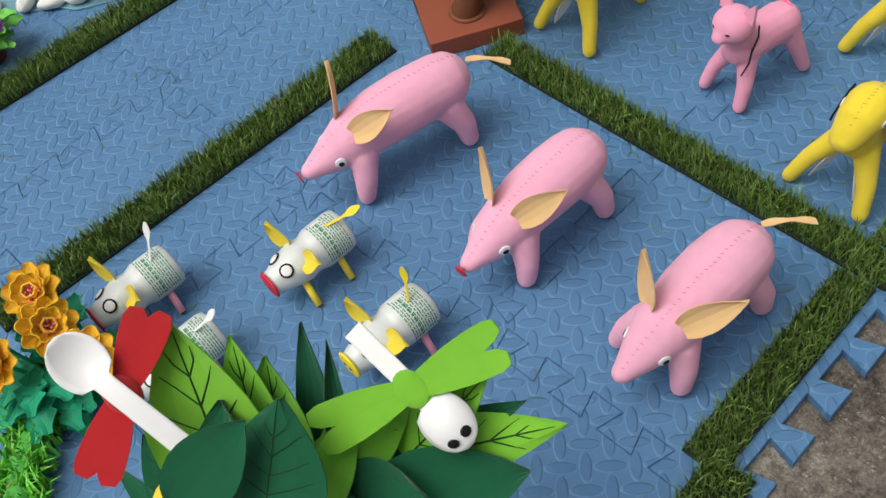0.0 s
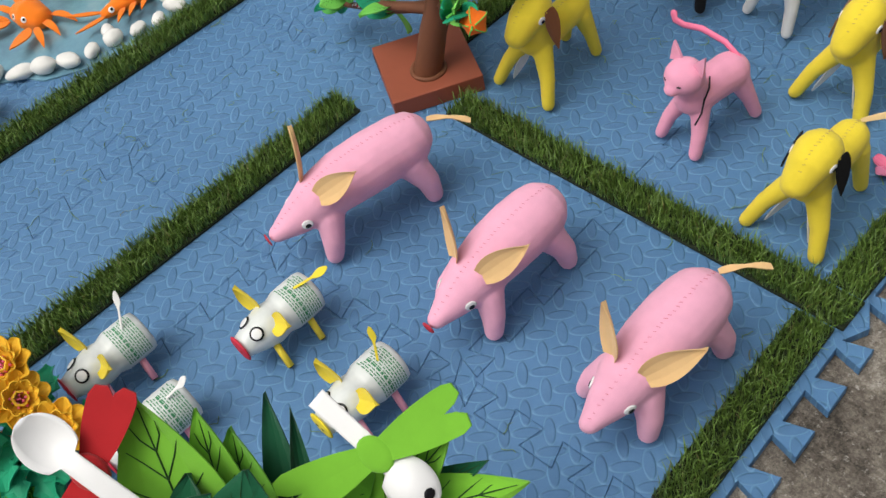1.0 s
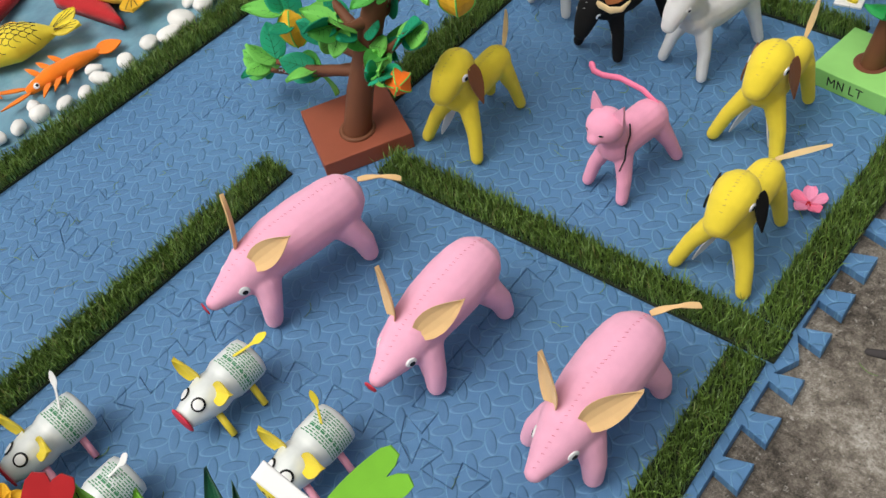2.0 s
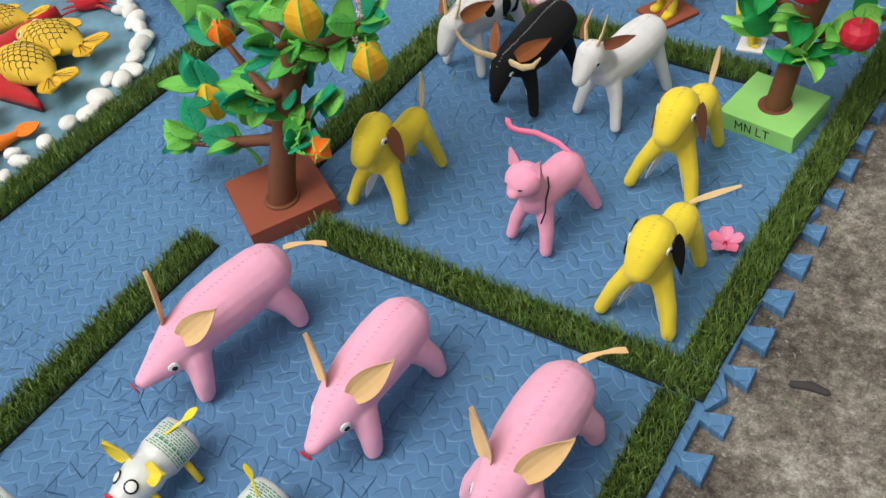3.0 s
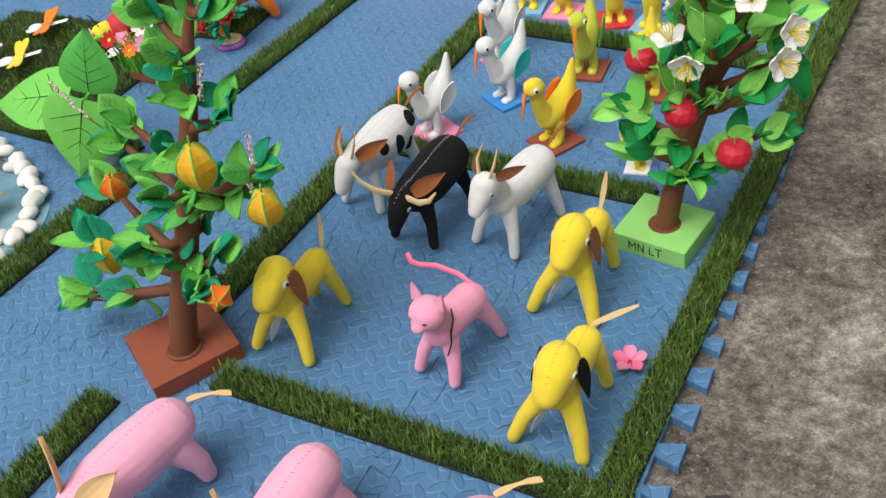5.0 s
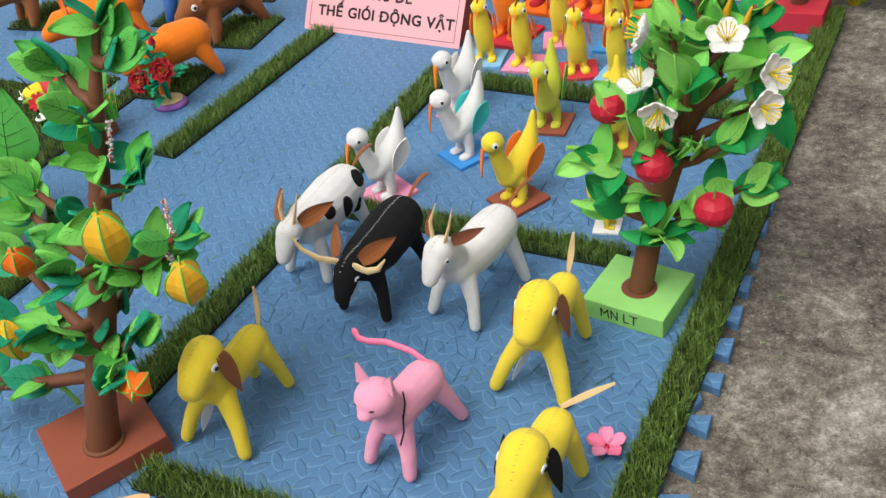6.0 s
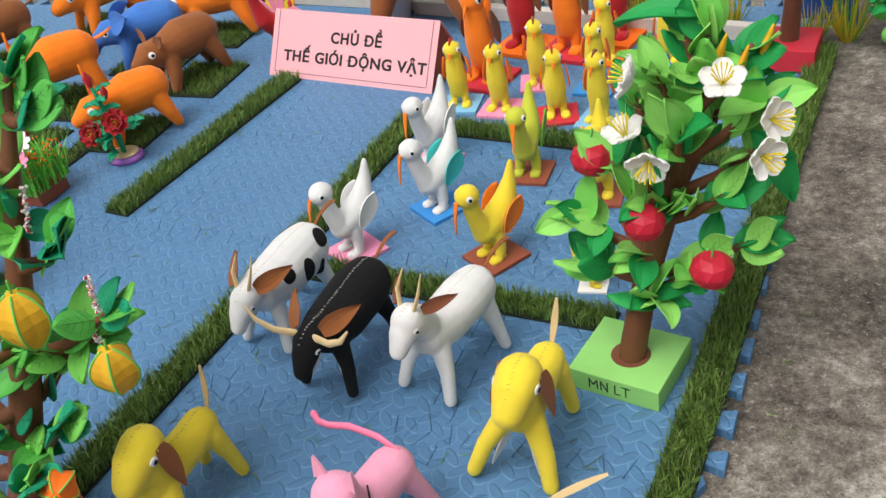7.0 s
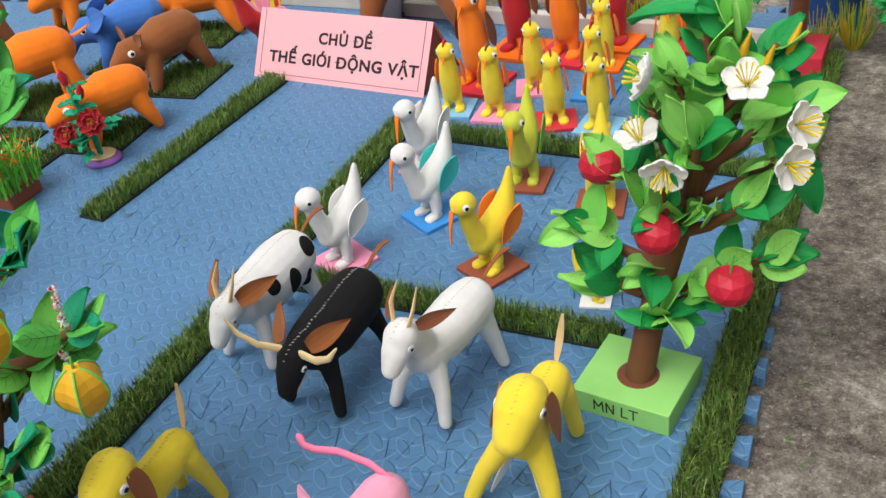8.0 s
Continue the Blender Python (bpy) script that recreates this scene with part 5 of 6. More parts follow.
def dragonfly(m, label, wing_mat, head_up, length=0.135, name="craft_dragonfly", span=0.062, skew=0.0, mid=0.052):
    """A plastic spoon with four felt wings: the bowl is the head, the handle the tail; runs along +y, bowl at the origin."""
    t = thing(name, label, "spoon craft", m, "spoon dragonflies")
    bm = bmesh.new()
    prof = lambda y: (0.0178 * math.sqrt(max(0.0, 1 - ((y - 0.021) / 0.0225) ** 2)) if y < 0.038 else 0.0068 + 0.0008 * (y - 0.038) / 0.1)
    n = 26
    rows = []
    for i in range(n + 1):
        y = -0.0012 + (length + 0.0012) * i / n if i > 14 else 0.046 * (i / 14) - 0.0012
        w = max(0.003 if y > 0.03 else 0.0008, max(prof(y), 0.0068 if y > 0.036 else 0))
        dep = 0.0085 * max(0, 1 - ((y - 0.021) / 0.0225) ** 2)
        line = []
        for s in (1, -1):
            for j in range(9):
                v = (j / 8) * 2 - 1
                z = -dep * (1 - v * v) + 0.004 * (y - 0.045) * (y > 0.045) * 3 + s * 0.0007
                line.append(bm.verts.new((w * v, y, z if head_up else -z)))
        rows.append(line)
    for a, b in zip(rows, rows[1:]):
        for o in (0, 9):
            for j in range(8):
                bm.faces.new((a[o + j], a[o + j + 1], b[o + j + 1], b[o + j]))
        for j in (0, 8):
            bm.faces.new((a[j], b[j], b[j + 9], a[j + 9]))
    for r in (rows[0], rows[-1]):
        for j in range(8):
            bm.faces.new((r[j], r[j + 1], r[j + 10], r[j + 9]))
    part("spoon", bm, PLASTICWHITE, t, "glossy white plastic spoon")
    zz = -0.0095 if head_up else 0.003
    for s in (1, -1):
        for a, ln in ((102, span), (120, span * 0.97)):
            cut("wing", lambda u: 0.45 + 0.55 * math.sin(math.pi * (0.15 + 0.70 * u)) if u < 0.9 else 0.45 + 0.35 * (1 - u) / 0.1, ln, 0.019, wing_mat, t, pose(0, mid, zz) @ pose(0, 0, 0, 0, 0, -s * (a - 22) + skew) @ pose(0, 0.002, 0, 4, 0, 0), "felt wing", thick=0.0022, bend=6, nu=10)
    part("thorax", disc(bmesh.new(), 0.011, 0.0085 if head_up else 0.003, Matrix.Diagonal((1, 1.3, 1, 1))), wing_mat, t, "felt middle where the wings join").matrix_basis = pose(0, mid, zz - 0.0005)
    if not head_up:
        for s in (1, -1):
            part("eye", disc(bmesh.new(), 0.0042, 0.0012, None, 8), EYEBLACK, t, "black glued eye").matrix_basis = facing((s * 0.0058, 0.008, 0.0062), (s * 0.3, -0.55, 0.8))
    return t


dragonfly(along((0.013, -0.895, 0.302), (-0.106, -0.008, 0.046), (0.45, -0.45, 0.78)), "white spoon dragonfly with bright green wings, black eyes", LIME, False, 0.108, span=0.070, skew=-20)
dragonfly(along((-0.182, -1.051, 0.405), (0.098, 0.024, -0.070), (0.35, -0.25, 0.85)), "white spoon dragonfly with red wings resting on leaves", RED, True, span=0.056, skew=22, mid=0.053)


# ---- flowers beside the plant ----
def mum(parent, p, n, r, outer, inner):
    """A layered foam flower head."""
    fl = part("flower", bmesh.new(), outer, parent, "layered foam flower head")
    bm = bmesh.new()
    for ring, (k, ln, up) in enumerate(((9, 1.0, 10), (8, 0.8, 38), (6, 0.55, 62))):
        for i in range(k):
            sheet(bm, PETAL, r * ln, r * 0.62 * (0.7 + 0.3 * ln), 0.0013, 28, 0.22, 5, 4, pose(0, 0, 0.001 * ring, 0, 0, 360 * i / k + 20 * ring) @ pose(0, r * 0.10, 0, up, 0, 0))
    bm.to_mesh(fl.data)
    bm.free()
    fl.matrix_basis = facing(p, n)
    bm = bmesh.new()
    for k in range(16):
        a = 2.4 * k
        q = r * 0.075 * math.sqrt(k)
        tube(bm, [(q * math.cos(a), q * math.sin(a), r * 0.1), (q * 1.1 * math.cos(a), q * 1.1 * math.sin(a), r * 0.42)], [r * 0.045, r * 0.05], 5)
    part("flower_centre", bm, inner, fl, "tufted centre")
    return fl


def lobed(u):
    return (math.sin(math.pi * (0.06 + 0.90 * u)) ** 0.6) * (0.72 + 0.28 * math.cos(19 * u))


def bush(name, label, p, heads, outer, inner, leaf_mat, leaves, spread, height, seed, category="craft flowers", group="", r=0.024, pot=True, size=0.040):
    t = thing(name, label, category, pose(*p), group)
    rnd = random.Random(seed)
    if pot:
        bm = bmesh.new()
        rings = [[bm.verts.new((q * math.cos(k * 0.3142), q * math.sin(k * 0.3142), z)) for k in range(20)] for z, q in ((0, 0.028), (0.034, 0.036), (0.036, 0.039), (0.044, 0.039), (0.044, 0.034), (0.034, 0.032))]
        for a, b in zip(rings, rings[1:]):
            for k in range(20):
                bm.faces.new((a[k], a[(k + 1) % 20], b[(k + 1) % 20], b[k]))
        bm.faces.new(rings[0][::-1])
        bm.faces.new(rings[-1])
        part("pot", bm, BRICKFOAM, t, "small brown pot")
    lf = leaf_mesh("leaf", size, size * 0.72, lobed, -25, 0.12, leaf_mat)
    for i in range(leaves):
        a = rnd.uniform(0, 6.283)
        q = rnd.uniform(0.25, 1.0) * spread
        z = rnd.uniform(0.35, 1.0) * height
        put("leaf", lf, t, along((q * 0.6 * math.cos(a), q * 0.6 * math.sin(a), z), (math.cos(a), math.sin(a), rnd.uniform(-0.2, 0.5)), (rnd.uniform(-0.3, 0.3), rnd.uniform(-0.5, 0.1), 1)))
    for h, n in heads:
        h = Vector(h)
        part("stem", tube(bmesh.new(), [(h.x * 0.15, h.y * 0.15, 0.02 if pot else 0.004), (h.x * 0.6, h.y * 0.6, h.z * 0.6), h], [0.0028, 0.0024, 0.002], 6), leaf_mat, t, "green stem")
        mum(t, h, n, r, outer, inner)
    return t


bush("flower_pot", "pot of golden foam chrysanthemums with pink centres", (-0.486, -1.081, 0), [((-0.035, 0.035, 0.115), (0.3, -0.2, 0.9)), ((-0.002, 0.022, 0.100), (0.6, 0.2, 0.7)), ((0.050, 0.035, 0.085), (0.6, -0.1, 0.8)), ((0.0, -0.035, 0.105), (0.4, -0.5, 0.8)), ((-0.05, -0.03, 0.10), (-0.2, -0.3, 0.9))], GOLD, HOTPINK, LEAFDARK, 40, 0.066, 0.075, 4, r=0.031, size=0.050)
BRIGHT = blade_material("bright_plastic_grass", (0.06, 0.34, 0.02), (0.16, 0.55, 0.05))
g = thing("grass_clump", "bright green chunky plastic grass roll", "artificial grass", pose(-0.427, -1.166, 0, 0, 0, 50))
part("backing", tube(bmesh.new(), [(0, -0.10, 0.012), (0, 0.0, 0.014), (0, 0.09, 0.012)], [0.014, 0.016, 0.012], 10), LEAFMID, g, "green core")
blades("grass_pile", 0.062, 0.21, 900, 0.040, BRIGHT, g, thick=0.0020, lean=0.9, z=0.004)

bush("flower_pot", "brown pot of small purple and pink flowers", (-1.087, -0.893, 0), [((0.02, 0.0, 0.07), (0.4, -0.3, 0.9)), ((-0.01, 0.03, 0.08), (0.2, 0, 1)), ((0.0, -0.03, 0.075), (0.2, -0.4, 1)), ((0.03, 0.03, 0.06), (0.7, 0, 0.8))], PURPLE, PINKFOAM, LEAFLIGHT, 36, 0.05, 0.06, 9, r=0.013, size=0.045)


# ---- pond ----
def pond_material():
    m, n, l, b = material("pond_cloth")
    co = n.new("ShaderNodeTexCoord").outputs["Object"]
    f = noise_tex(n, l, co, 9, 5, 0.6)
    l.new(ramp(n, l, f, [(0.35, (0.10, 0.20, 0.27)), (0.55, (0.16, 0.33, 0.42)), (0.7, (0.28, 0.42, 0.48))]), b.inputs["Base Color"])
    b.inputs["Roughness"].default_value = 0.30
    bump(n, l, b, noise_tex(n, l, co, 28, 4), 0.6, 0.004)
    return m


def smooth_line(pts, steps):
    """Points spaced along a rounded line through pts."""
    out = []
    P = [Vector((*p, 0)) for p in pts]
    for i in range(len(P) - 1):
        p0, p1, p2, p3 = P[max(i - 1, 0)], P[i], P[i + 1], P[min(i + 2, len(P) - 1)]
        for k in range(steps):
            s = k / steps
            out.append(0.5 * ((2 * p1) + (p2 - p0) * s + (2 * p0 - 5 * p1 + 4 * p2 - p3) * s * s + (3 * p1 - p0 - 3 * p2 + p3) * s ** 3))
    return out + [P[-1]]


SHORE = smooth_line([(-1.262, -0.897), (-1.139, -0.794), (-1.072, -0.701), (-1.038, -0.589), (-1.031, -0.487), (-1.026, -0.386), (-1.038, -0.285), (-1.089, -0.199), (-1.167, -0.149), (-1.282, -0.107), (-1.431, -0.09), (-1.581, -0.098)], 6)
bm = bmesh.new()
rim = [bm.verts.new((p.x + 0.028 * (1 if p.x > -1.1 else 0.3), p.y, 0.0022 + 0.0012 * math.sin(40 * p.y))) for p in SHORE] + [bm.verts.new((-1.72, -0.14, 0.002)), bm.verts.new((-1.72, -0.95, 0.002))]
low = [bm.verts.new((v.co.x, v.co.y, 0.0006)) for v in rim]
for i in range(len(rim)):
    j = (i + 1) % len(rim)
    bm.faces.new((rim[i], rim[j], low[j], low[i]))
bmesh.ops.triangle_fill(bm, use_beauty=True, edges=[e for e in bm.edges if e.verts[0] in rim and e.verts[1] in rim])
tagged(finish("pond_sheet", bm, pond_material(), smooth=False), "glossy blue-grey plastic pond sheet edged by pebbles", "pond sheet")


def pebble(p, rnd, big=1.0):
    bm = bmesh.new()
    bmesh.ops.create_icosphere(bm, subdivisions=3, radius=1.0)
    s = Vector((rnd.uniform(0.016, 0.024), rnd.uniform(0.012, 0.017), rnd.uniform(0.009, 0.013))) * big
    off = Vector((rnd.uniform(0, 50), rnd.uniform(0, 50), 0))
    for v in bm.verts:
        v.co *= 1 + 0.16 * noise.noise(v.co * 1.2 + off)
        v.co = Vector((v.co.x * s.x, v.co.y * s.y, v.co.z * s.z))
    low = min(v.co.z for v in bm.verts)
    ob = tagged(finish("pebble", bm, PEBBLE), "smooth white pebble on the pond edge", "pebble", "pond pebbles")
    ob.matrix_basis = pose(p.x, p.y, p.z - low - 0.0008, 0, 0, rnd.uniform(0, 360))


rnd = random.Random(8)
step = 0.0
for a, b in zip(SHORE, SHORE[1:]):
    step += (b - a).length
    if step > 0.029:
        step = rnd.uniform(-0.006, 0.004)
        pebble(Vector((b.x + rnd.uniform(-0.006, 0.006), b.y, 0.002)), rnd, rnd.uniform(0.85, 1.15))
        if rnd.random() < 0.25:
            pebble(Vector((b.x - 0.032, b.y + rnd.uniform(-0.01, 0.01), 0.002)), rnd, 0.8)


def fish_scale_material():
    m, n, l, b = material("golden_fish_felt")
    co = n.new("ShaderNodeTexCoord").outputs["Object"]
    fine = noise_tex(n, l, co, 900, 2)
    l.new(ramp(n, l, noise_tex(n, l, co, 40, 3), [(0.3, (0.60, 0.38, 0.03)), (0.7, (0.74, 0.50, 0.05))]), b.inputs["Base Color"])
    b.inputs["Roughness"].default_value = 0.9
    bump(n, l, b, fine, 0.4, 0.0006)
    return m


FISH = fish_scale_material()


def toy_fish(m, label, coat, fin, s=1.0, scales=True):
    t = thing("toy_fish", label, "stuffed toy", m, "felt fish")
    me = fused([([(0, -0.060, 0.026), (0, -0.035, 0.028), (0, 0.0, 0.029), (0, 0.030, 0.027), (0, 0.052, 0.024)], [0.012, 0.021, 0.025, 0.018, 0.008], 16, 1.45)], 0.0028, 4)
    skin(me, coat, t, "stuffed felt body")
    bvh = tree_of(me)
    for sx in (1, -1):
        googly(t, bvh, (sx * 0.018, -0.046, 0.2), (0, 0, -1), 0.0065, 0.0)
    for a, d in ((28, 1), (-28, -1)):
        tl = cut("tail_fin", WING, 0.052, 0.034, fin, t, pose(0, 0.050, 0.024, 0, 0, a), "felt tail fin with drawn rays", thick=0.002, bend=18, cup=0.1)
        pen("ray", [[(x * 0.1, 0.006), (x, 0.044)] for x in (-0.008, 0.0, 0.008)], tl, pose(0, 0, 0.0035, 9, 0, 0), 0.0006)
    bk = cut("back_fin", ROUND, 0.06, 0.03, fin, t, pose(-0.026, -0.035, 0.030, 0, 0, 12), "felt back fin", thick=0.002)
    if scales:
        bm = bmesh.new()
        for r in range(8):
            for c in range(5):
                x, y = (c - 2 + (r % 2) * 0.5) * 0.0105, -0.024 + r * 0.0085
                arc = []
                for k in range(6):
                    aa = math.pi * k / 5
                    q = Vector((x + 0.0052 * math.cos(aa), y - 0.0072 * math.sin(aa), 0.2))
                    hit, nor, _, _ = bvh.ray_cast(q, Vector((0, 0, -1)))
                    if hit is not None:
                        arc.append(hit + nor * 0.0003)
                if len(arc) == 6:
                    tube(bm, arc, [0.00055] * 6, 4)
        part("scale_drawing", bm, INK, t, "scales drawn in black marker")
    t.scale = (s, s, s)
    return t


toy_fish(pose(-1.224, -0.283, 0.002, 0, 0, -82), "golden felt fish with scales drawn in marker", FISH, GOLD, 1.2)
toy_fish(pose(-1.199, -0.359, 0.002, 0, 0, -95), "golden felt fish with fan tail on pond sheet", FISH, GOLD, 1.25)
toy_fish(pose(-1.39, -0.281, 0.002, 0, 0, -60), "yellow felt fish lying on the pond sheet", FISH, GOLD)
toy_fish(pose(-1.215, -0.552, 0.002, 0, 0, -25), "bright yellow felt fish with large eye", YELLOW, YELLOW, 1.15)
toy_fish(pose(-1.329, -0.586, 0.002, 0, 0, -60), "golden felt fish beside the orange crab", FISH, GOLD)


def sea_craft(name, label, m, mat, tubes, legs, eyes):
    t = thing(name, label, "stuffed toy", m, "felt sea animals")
    me = fused(tubes, 0.0028, 4)
    skin(me, mat, t, "stuffed felt body")
    bvh = tree_of(me)
    for p, d, ln, w, bend, face in legs:
        cut("limb", LEAF, ln, w, mat, t, along(p, d, face), "felt limb", thick=0.002, bend=bend, sway=20)
    for x, y in eyes:
        googly(t, bvh, (x, y, 0.2), (0, 0, -1), 0.005, 0.5)
    return t


sea_craft("toy_prawn", "orange felt prawn with button eyes beside pebbles", pose(-1.104, -0.542, 0.002, 0, 0, -8), ORANGE,
          [([(0, -0.060, 0.012), (0, -0.02, 0.016), (0, 0.03, 0.014), (0, 0.062, 0.010)], [0.008, 0.014, 0.012, 0.007], 14, 1.25)],
          [((0, 0.060, 0.012), (0.2, 1, 0), 0.045, 0.040, 8, (0, 0, 1))] + [((s * 0.010, y, 0.012), (s, -0.5, 0.5), 0.045, 0.010, -40, (0, 0, 1)) for s in (1, -1) for y in (-0.03, -0.01, 0.012)] + [((s * 0.006, -0.06, 0.012), (s * 0.4, -1, 0.2), 0.060, 0.010, -10, (0, 0, 1)) for s in (1, -1)], [(0.009, -0.05), (-0.009, -0.05)])
sea_craft("toy_crab", "orange felt crab with curved claws on pond sheet", pose(-1.218, -0.68, 0.002, 0, 0, 15), ORANGE,
          [([(-0.022, 0, 0.016), (0, 0, 0.018), (0.022, 0, 0.016)], [0.018, 0.024, 0.018], 14, 1.2)],
          [((s * 0.03, y, 0.014), (s, y * 18, 0.35), 0.058, 0.013, -50, (0, 0, 1)) for s in (1, -1) for y in (-0.022, -0.005, 0.014)] + [((s * 0.022, -0.026, 0.016), (s * 0.6, -1, 0.1), 0.065, 0.024, 10, (0, 0, 1)) for s in (1, -1)], [(0.012, -0.022), (-0.012, -0.022)])
for p, d, w, ln, mat in (((-1.281, -0.398, 0.02), (1, -0.08, 0.0), 0.075, 0.17, RED), ((-1.334, -0.383, 0.026), (0.25, 0.9, 0.08), 0.095, 0.17, RED), ((-1.421, -0.422, 0.022), (0.5, -0.6, 0.05), 0.07, 0.16, RED)):
    ob = finish("starfish_arm", sheet(bmesh.new(), lambda u: 1 - 0.92 * u, ln, w, 0.016, 0, -0.1, 10, 4), mat)
    ob.matrix_basis = along(p, d, (0, 0, 1))
    ob.name = "felt_sail"
    tagged(ob, "red pointed felt piece lying on the pond sheet", "felt shape", "red felt pieces")
sea_craft("toy_shrimp", "small crimson felt crab with white legs, pond sheet", pose(-1.289, -0.157, 0.002, 0, 0, 40), CRIMSON,
          [([(-0.014, 0, 0.013), (0.014, 0, 0.013)], [0.014, 0.014], 12, 1.2)], [((s * 0.015, y, 0.012), (s, y * 30, 0.3), 0.038, 0.006, -45, (0, 0, 1)) for s in (1, -1) for y in (-0.016, -0.005, 0.008, 0.018)], [])


# ---- lawn and garden corner ----
lawn = thing("grass_rug", "rug of artificial grass with insect crafts on it", "artificial grass", pose(-1.474, 0.162, 0))
part("backing", box(bmesh.new(), 0.56, 0.40, 0.004, None, 0.001), BACKING, lawn, "black woven backing", False)
blades("grass_pile", 0.555, 0.395, 17000, 0.014, TURF, lawn, z=0.003)

HEART = lambda u: (math.sin(math.pi * (0.16 + 0.84 * u) ** 0.75) ** 0.9) if u < 1 else 0.0


def big_leaf_plant():
    t = thing("leaf_plant", "white pot with large heart-shaped green foam leaves", "craft plant", pose(-1.064, -0.064, 0))
    bm = bmesh.new()
    rings = [[bm.verts.new((q * math.cos(k * 0.2618), q * math.sin(k * 0.2618), z)) for k in range(24)] for z, q in ((0, 0.036), (0.003, 0.039), (0.070, 0.050), (0.070, 0.056), (0.077, 0.056), (0.077, 0.050), (0.062, 0.047))]
    for a, b in zip(rings, rings[1:]):
        for k in range(24):
            bm.faces.new((a[k], a[(k + 1) % 24], b[(k + 1) % 24], b[k]))
    bm.faces.new(rings[0][::-1])
    bm.faces.new(rings[-1])
    part("pot", bm, PLASTICWHITE, t, "white plastic pot")
    for root, tip, w, face, mat in (((0.065, -0.030, 0.160), (0.02, -0.080, 0.012), 0.138, (0.5, -0.75, 0.35), LEAFLIGHT), ((0.02, -0.02, 0.155), (-0.190, -0.045, 0.125), 0.115, (0.1, -0.6, 0.8), LEAFLIGHT), ((0.045, 0.0, 0.15), (0.07, 0.015, 0.262), 0.100, (0.4, -0.8, 0.2), LEAFMID)):
        felt_leaf(t, root, tip, w, mat, face, -12, -0.06, HEART)
        part("stalk", tube(bmesh.new(), [(0, 0, 0.06), (root[0] * 0.5, root[1] * 0.5, 0.13), root], [0.004, 0.0035, 0.003], 8), LEAFLIGHT, t, "green stalk")


big_leaf_plant()


def flower_bed(p, seed):
    t = thing("flower_bed", "clump of green plastic grass with orange sprays and daisies", "craft flowers", pose(*p))
    rnd = random.Random(seed)
    part("tray", box(bmesh.new(), 0.08, 0.07, 0.03, None, 0.003), BRICKFOAM, t, "brown tray", False)
    blades("grass_pile", 0.10, 0.09, 420, 0.075, BRIGHT, t, thick=0.0013, lean=0.7, z=0.026)
    bm = bmesh.new()
    for k in range(150):
        c = Vector((rnd.uniform(-0.055, 0.055), rnd.uniform(-0.05, 0.05), rnd.uniform(0.06, 0.095)))
        bmesh.ops.create_icosphere(bm, subdivisions=1, radius=rnd.uniform(0.0015, 0.003), matrix=Matrix.Translation(c))
    b = part("berry_spray", bm, ORANGEFOAM, t, "tiny orange beads")
    b["kind"] = "stuff"
    for q, n, r, o, i in (((0.03, -0.02, 0.12), (0.5, -0.5, 0.7), 0.020, WHITEFOAM, REDFOAM), ((0.045, -0.045, 0.10), (0.4, -0.6, 0.6), 0.017, PINKFOAM, YELLOWFOAM), ((0.02, -0.06, 0.09), (0.3, -0.6, 0.7), 0.014, ORANGEFOAM, YELLOWFOAM), ((-0.04, -0.05, 0.10), (0.1, -0.6, 0.7), 0.018, RED, YELLOWFOAM)):
        fl = part("flower", bmesh.new(), o, t, "open foam daisy")
        bm = bmesh.new()
        for k in range(8):
            sheet(bm, PETAL, r, r * 0.55, 0.0012, 15, 0.1, 5, 4, pose(0, 0, 0, 0, 0, 45 * k) @ pose(0, r * 0.1, 0, 8, 0, 0))
        bm.to_mesh(fl.data)
        bm.free()
        fl.matrix_basis = facing(q, n)
        part("flower_centre", disc(bmesh.new(), r * 0.25, 0.003), i, fl, "round centre")
        part("stem", tube(bmesh.new(), [(q[0] * 0.6, q[1] * 0.6, 0.028), q], [0.0016, 0.0014], 6), LEAFMID, t, "thin stem")


flower_bed((-1.175, 0.215, 0), 3)


def ladybird(p, r):
    t = thing("toy_ladybird", "red ladybird craft with yellow smiling face on grass", "craft insect", pose(*p, 0, 0, r))
    bm = bmesh.new()
    bmesh.ops.create_uvsphere(bm, u_segments=24, v_segments=14, radius=1, matrix=pose(0, 0.02, 0.03) @ Matrix.Diagonal((0.036, 0.042, 0.03, 1)))
    b = part("shell", bm, REDFOAM, t, "domed red shell")
    hd = part("head", tube(bmesh.new(), [(0, -0.018, 0.028), (0, -0.034, 0.028)], [0.022, 0.020], 16), YELLOWFOAM, t, "yellow face")
    for s in (1, -1):
        e = part("eye", disc(bmesh.new(), 0.0065, 0.0015, Matrix.Diagonal((0.8, 1.2, 1, 1))), PLASTICWHITE, t, "white oval eye")
        e.matrix_basis = facing((s * 0.008, -0.0535, 0.036), (0, -1, 0.15))
        part("pupil", disc(bmesh.new(), 0.0035, 0.001), EYEBLACK, e).matrix_basis = pose(0, 0, 0.0015)
        part("feeler", tube(bmesh.new(), [(s * 0.008, -0.035, 0.046), (s * 0.016, -0.04, 0.062), (s * 0.022, -0.045, 0.066)], [0.0012] * 3, 6), INK, t, "curled feeler")
    part("mouth", tube(bmesh.new(), [(0.007, -0.053, 0.024), (0, -0.0545, 0.021), (-0.007, -0.053, 0.024)], [0.0014] * 3, 6), RED, t, "painted smile")


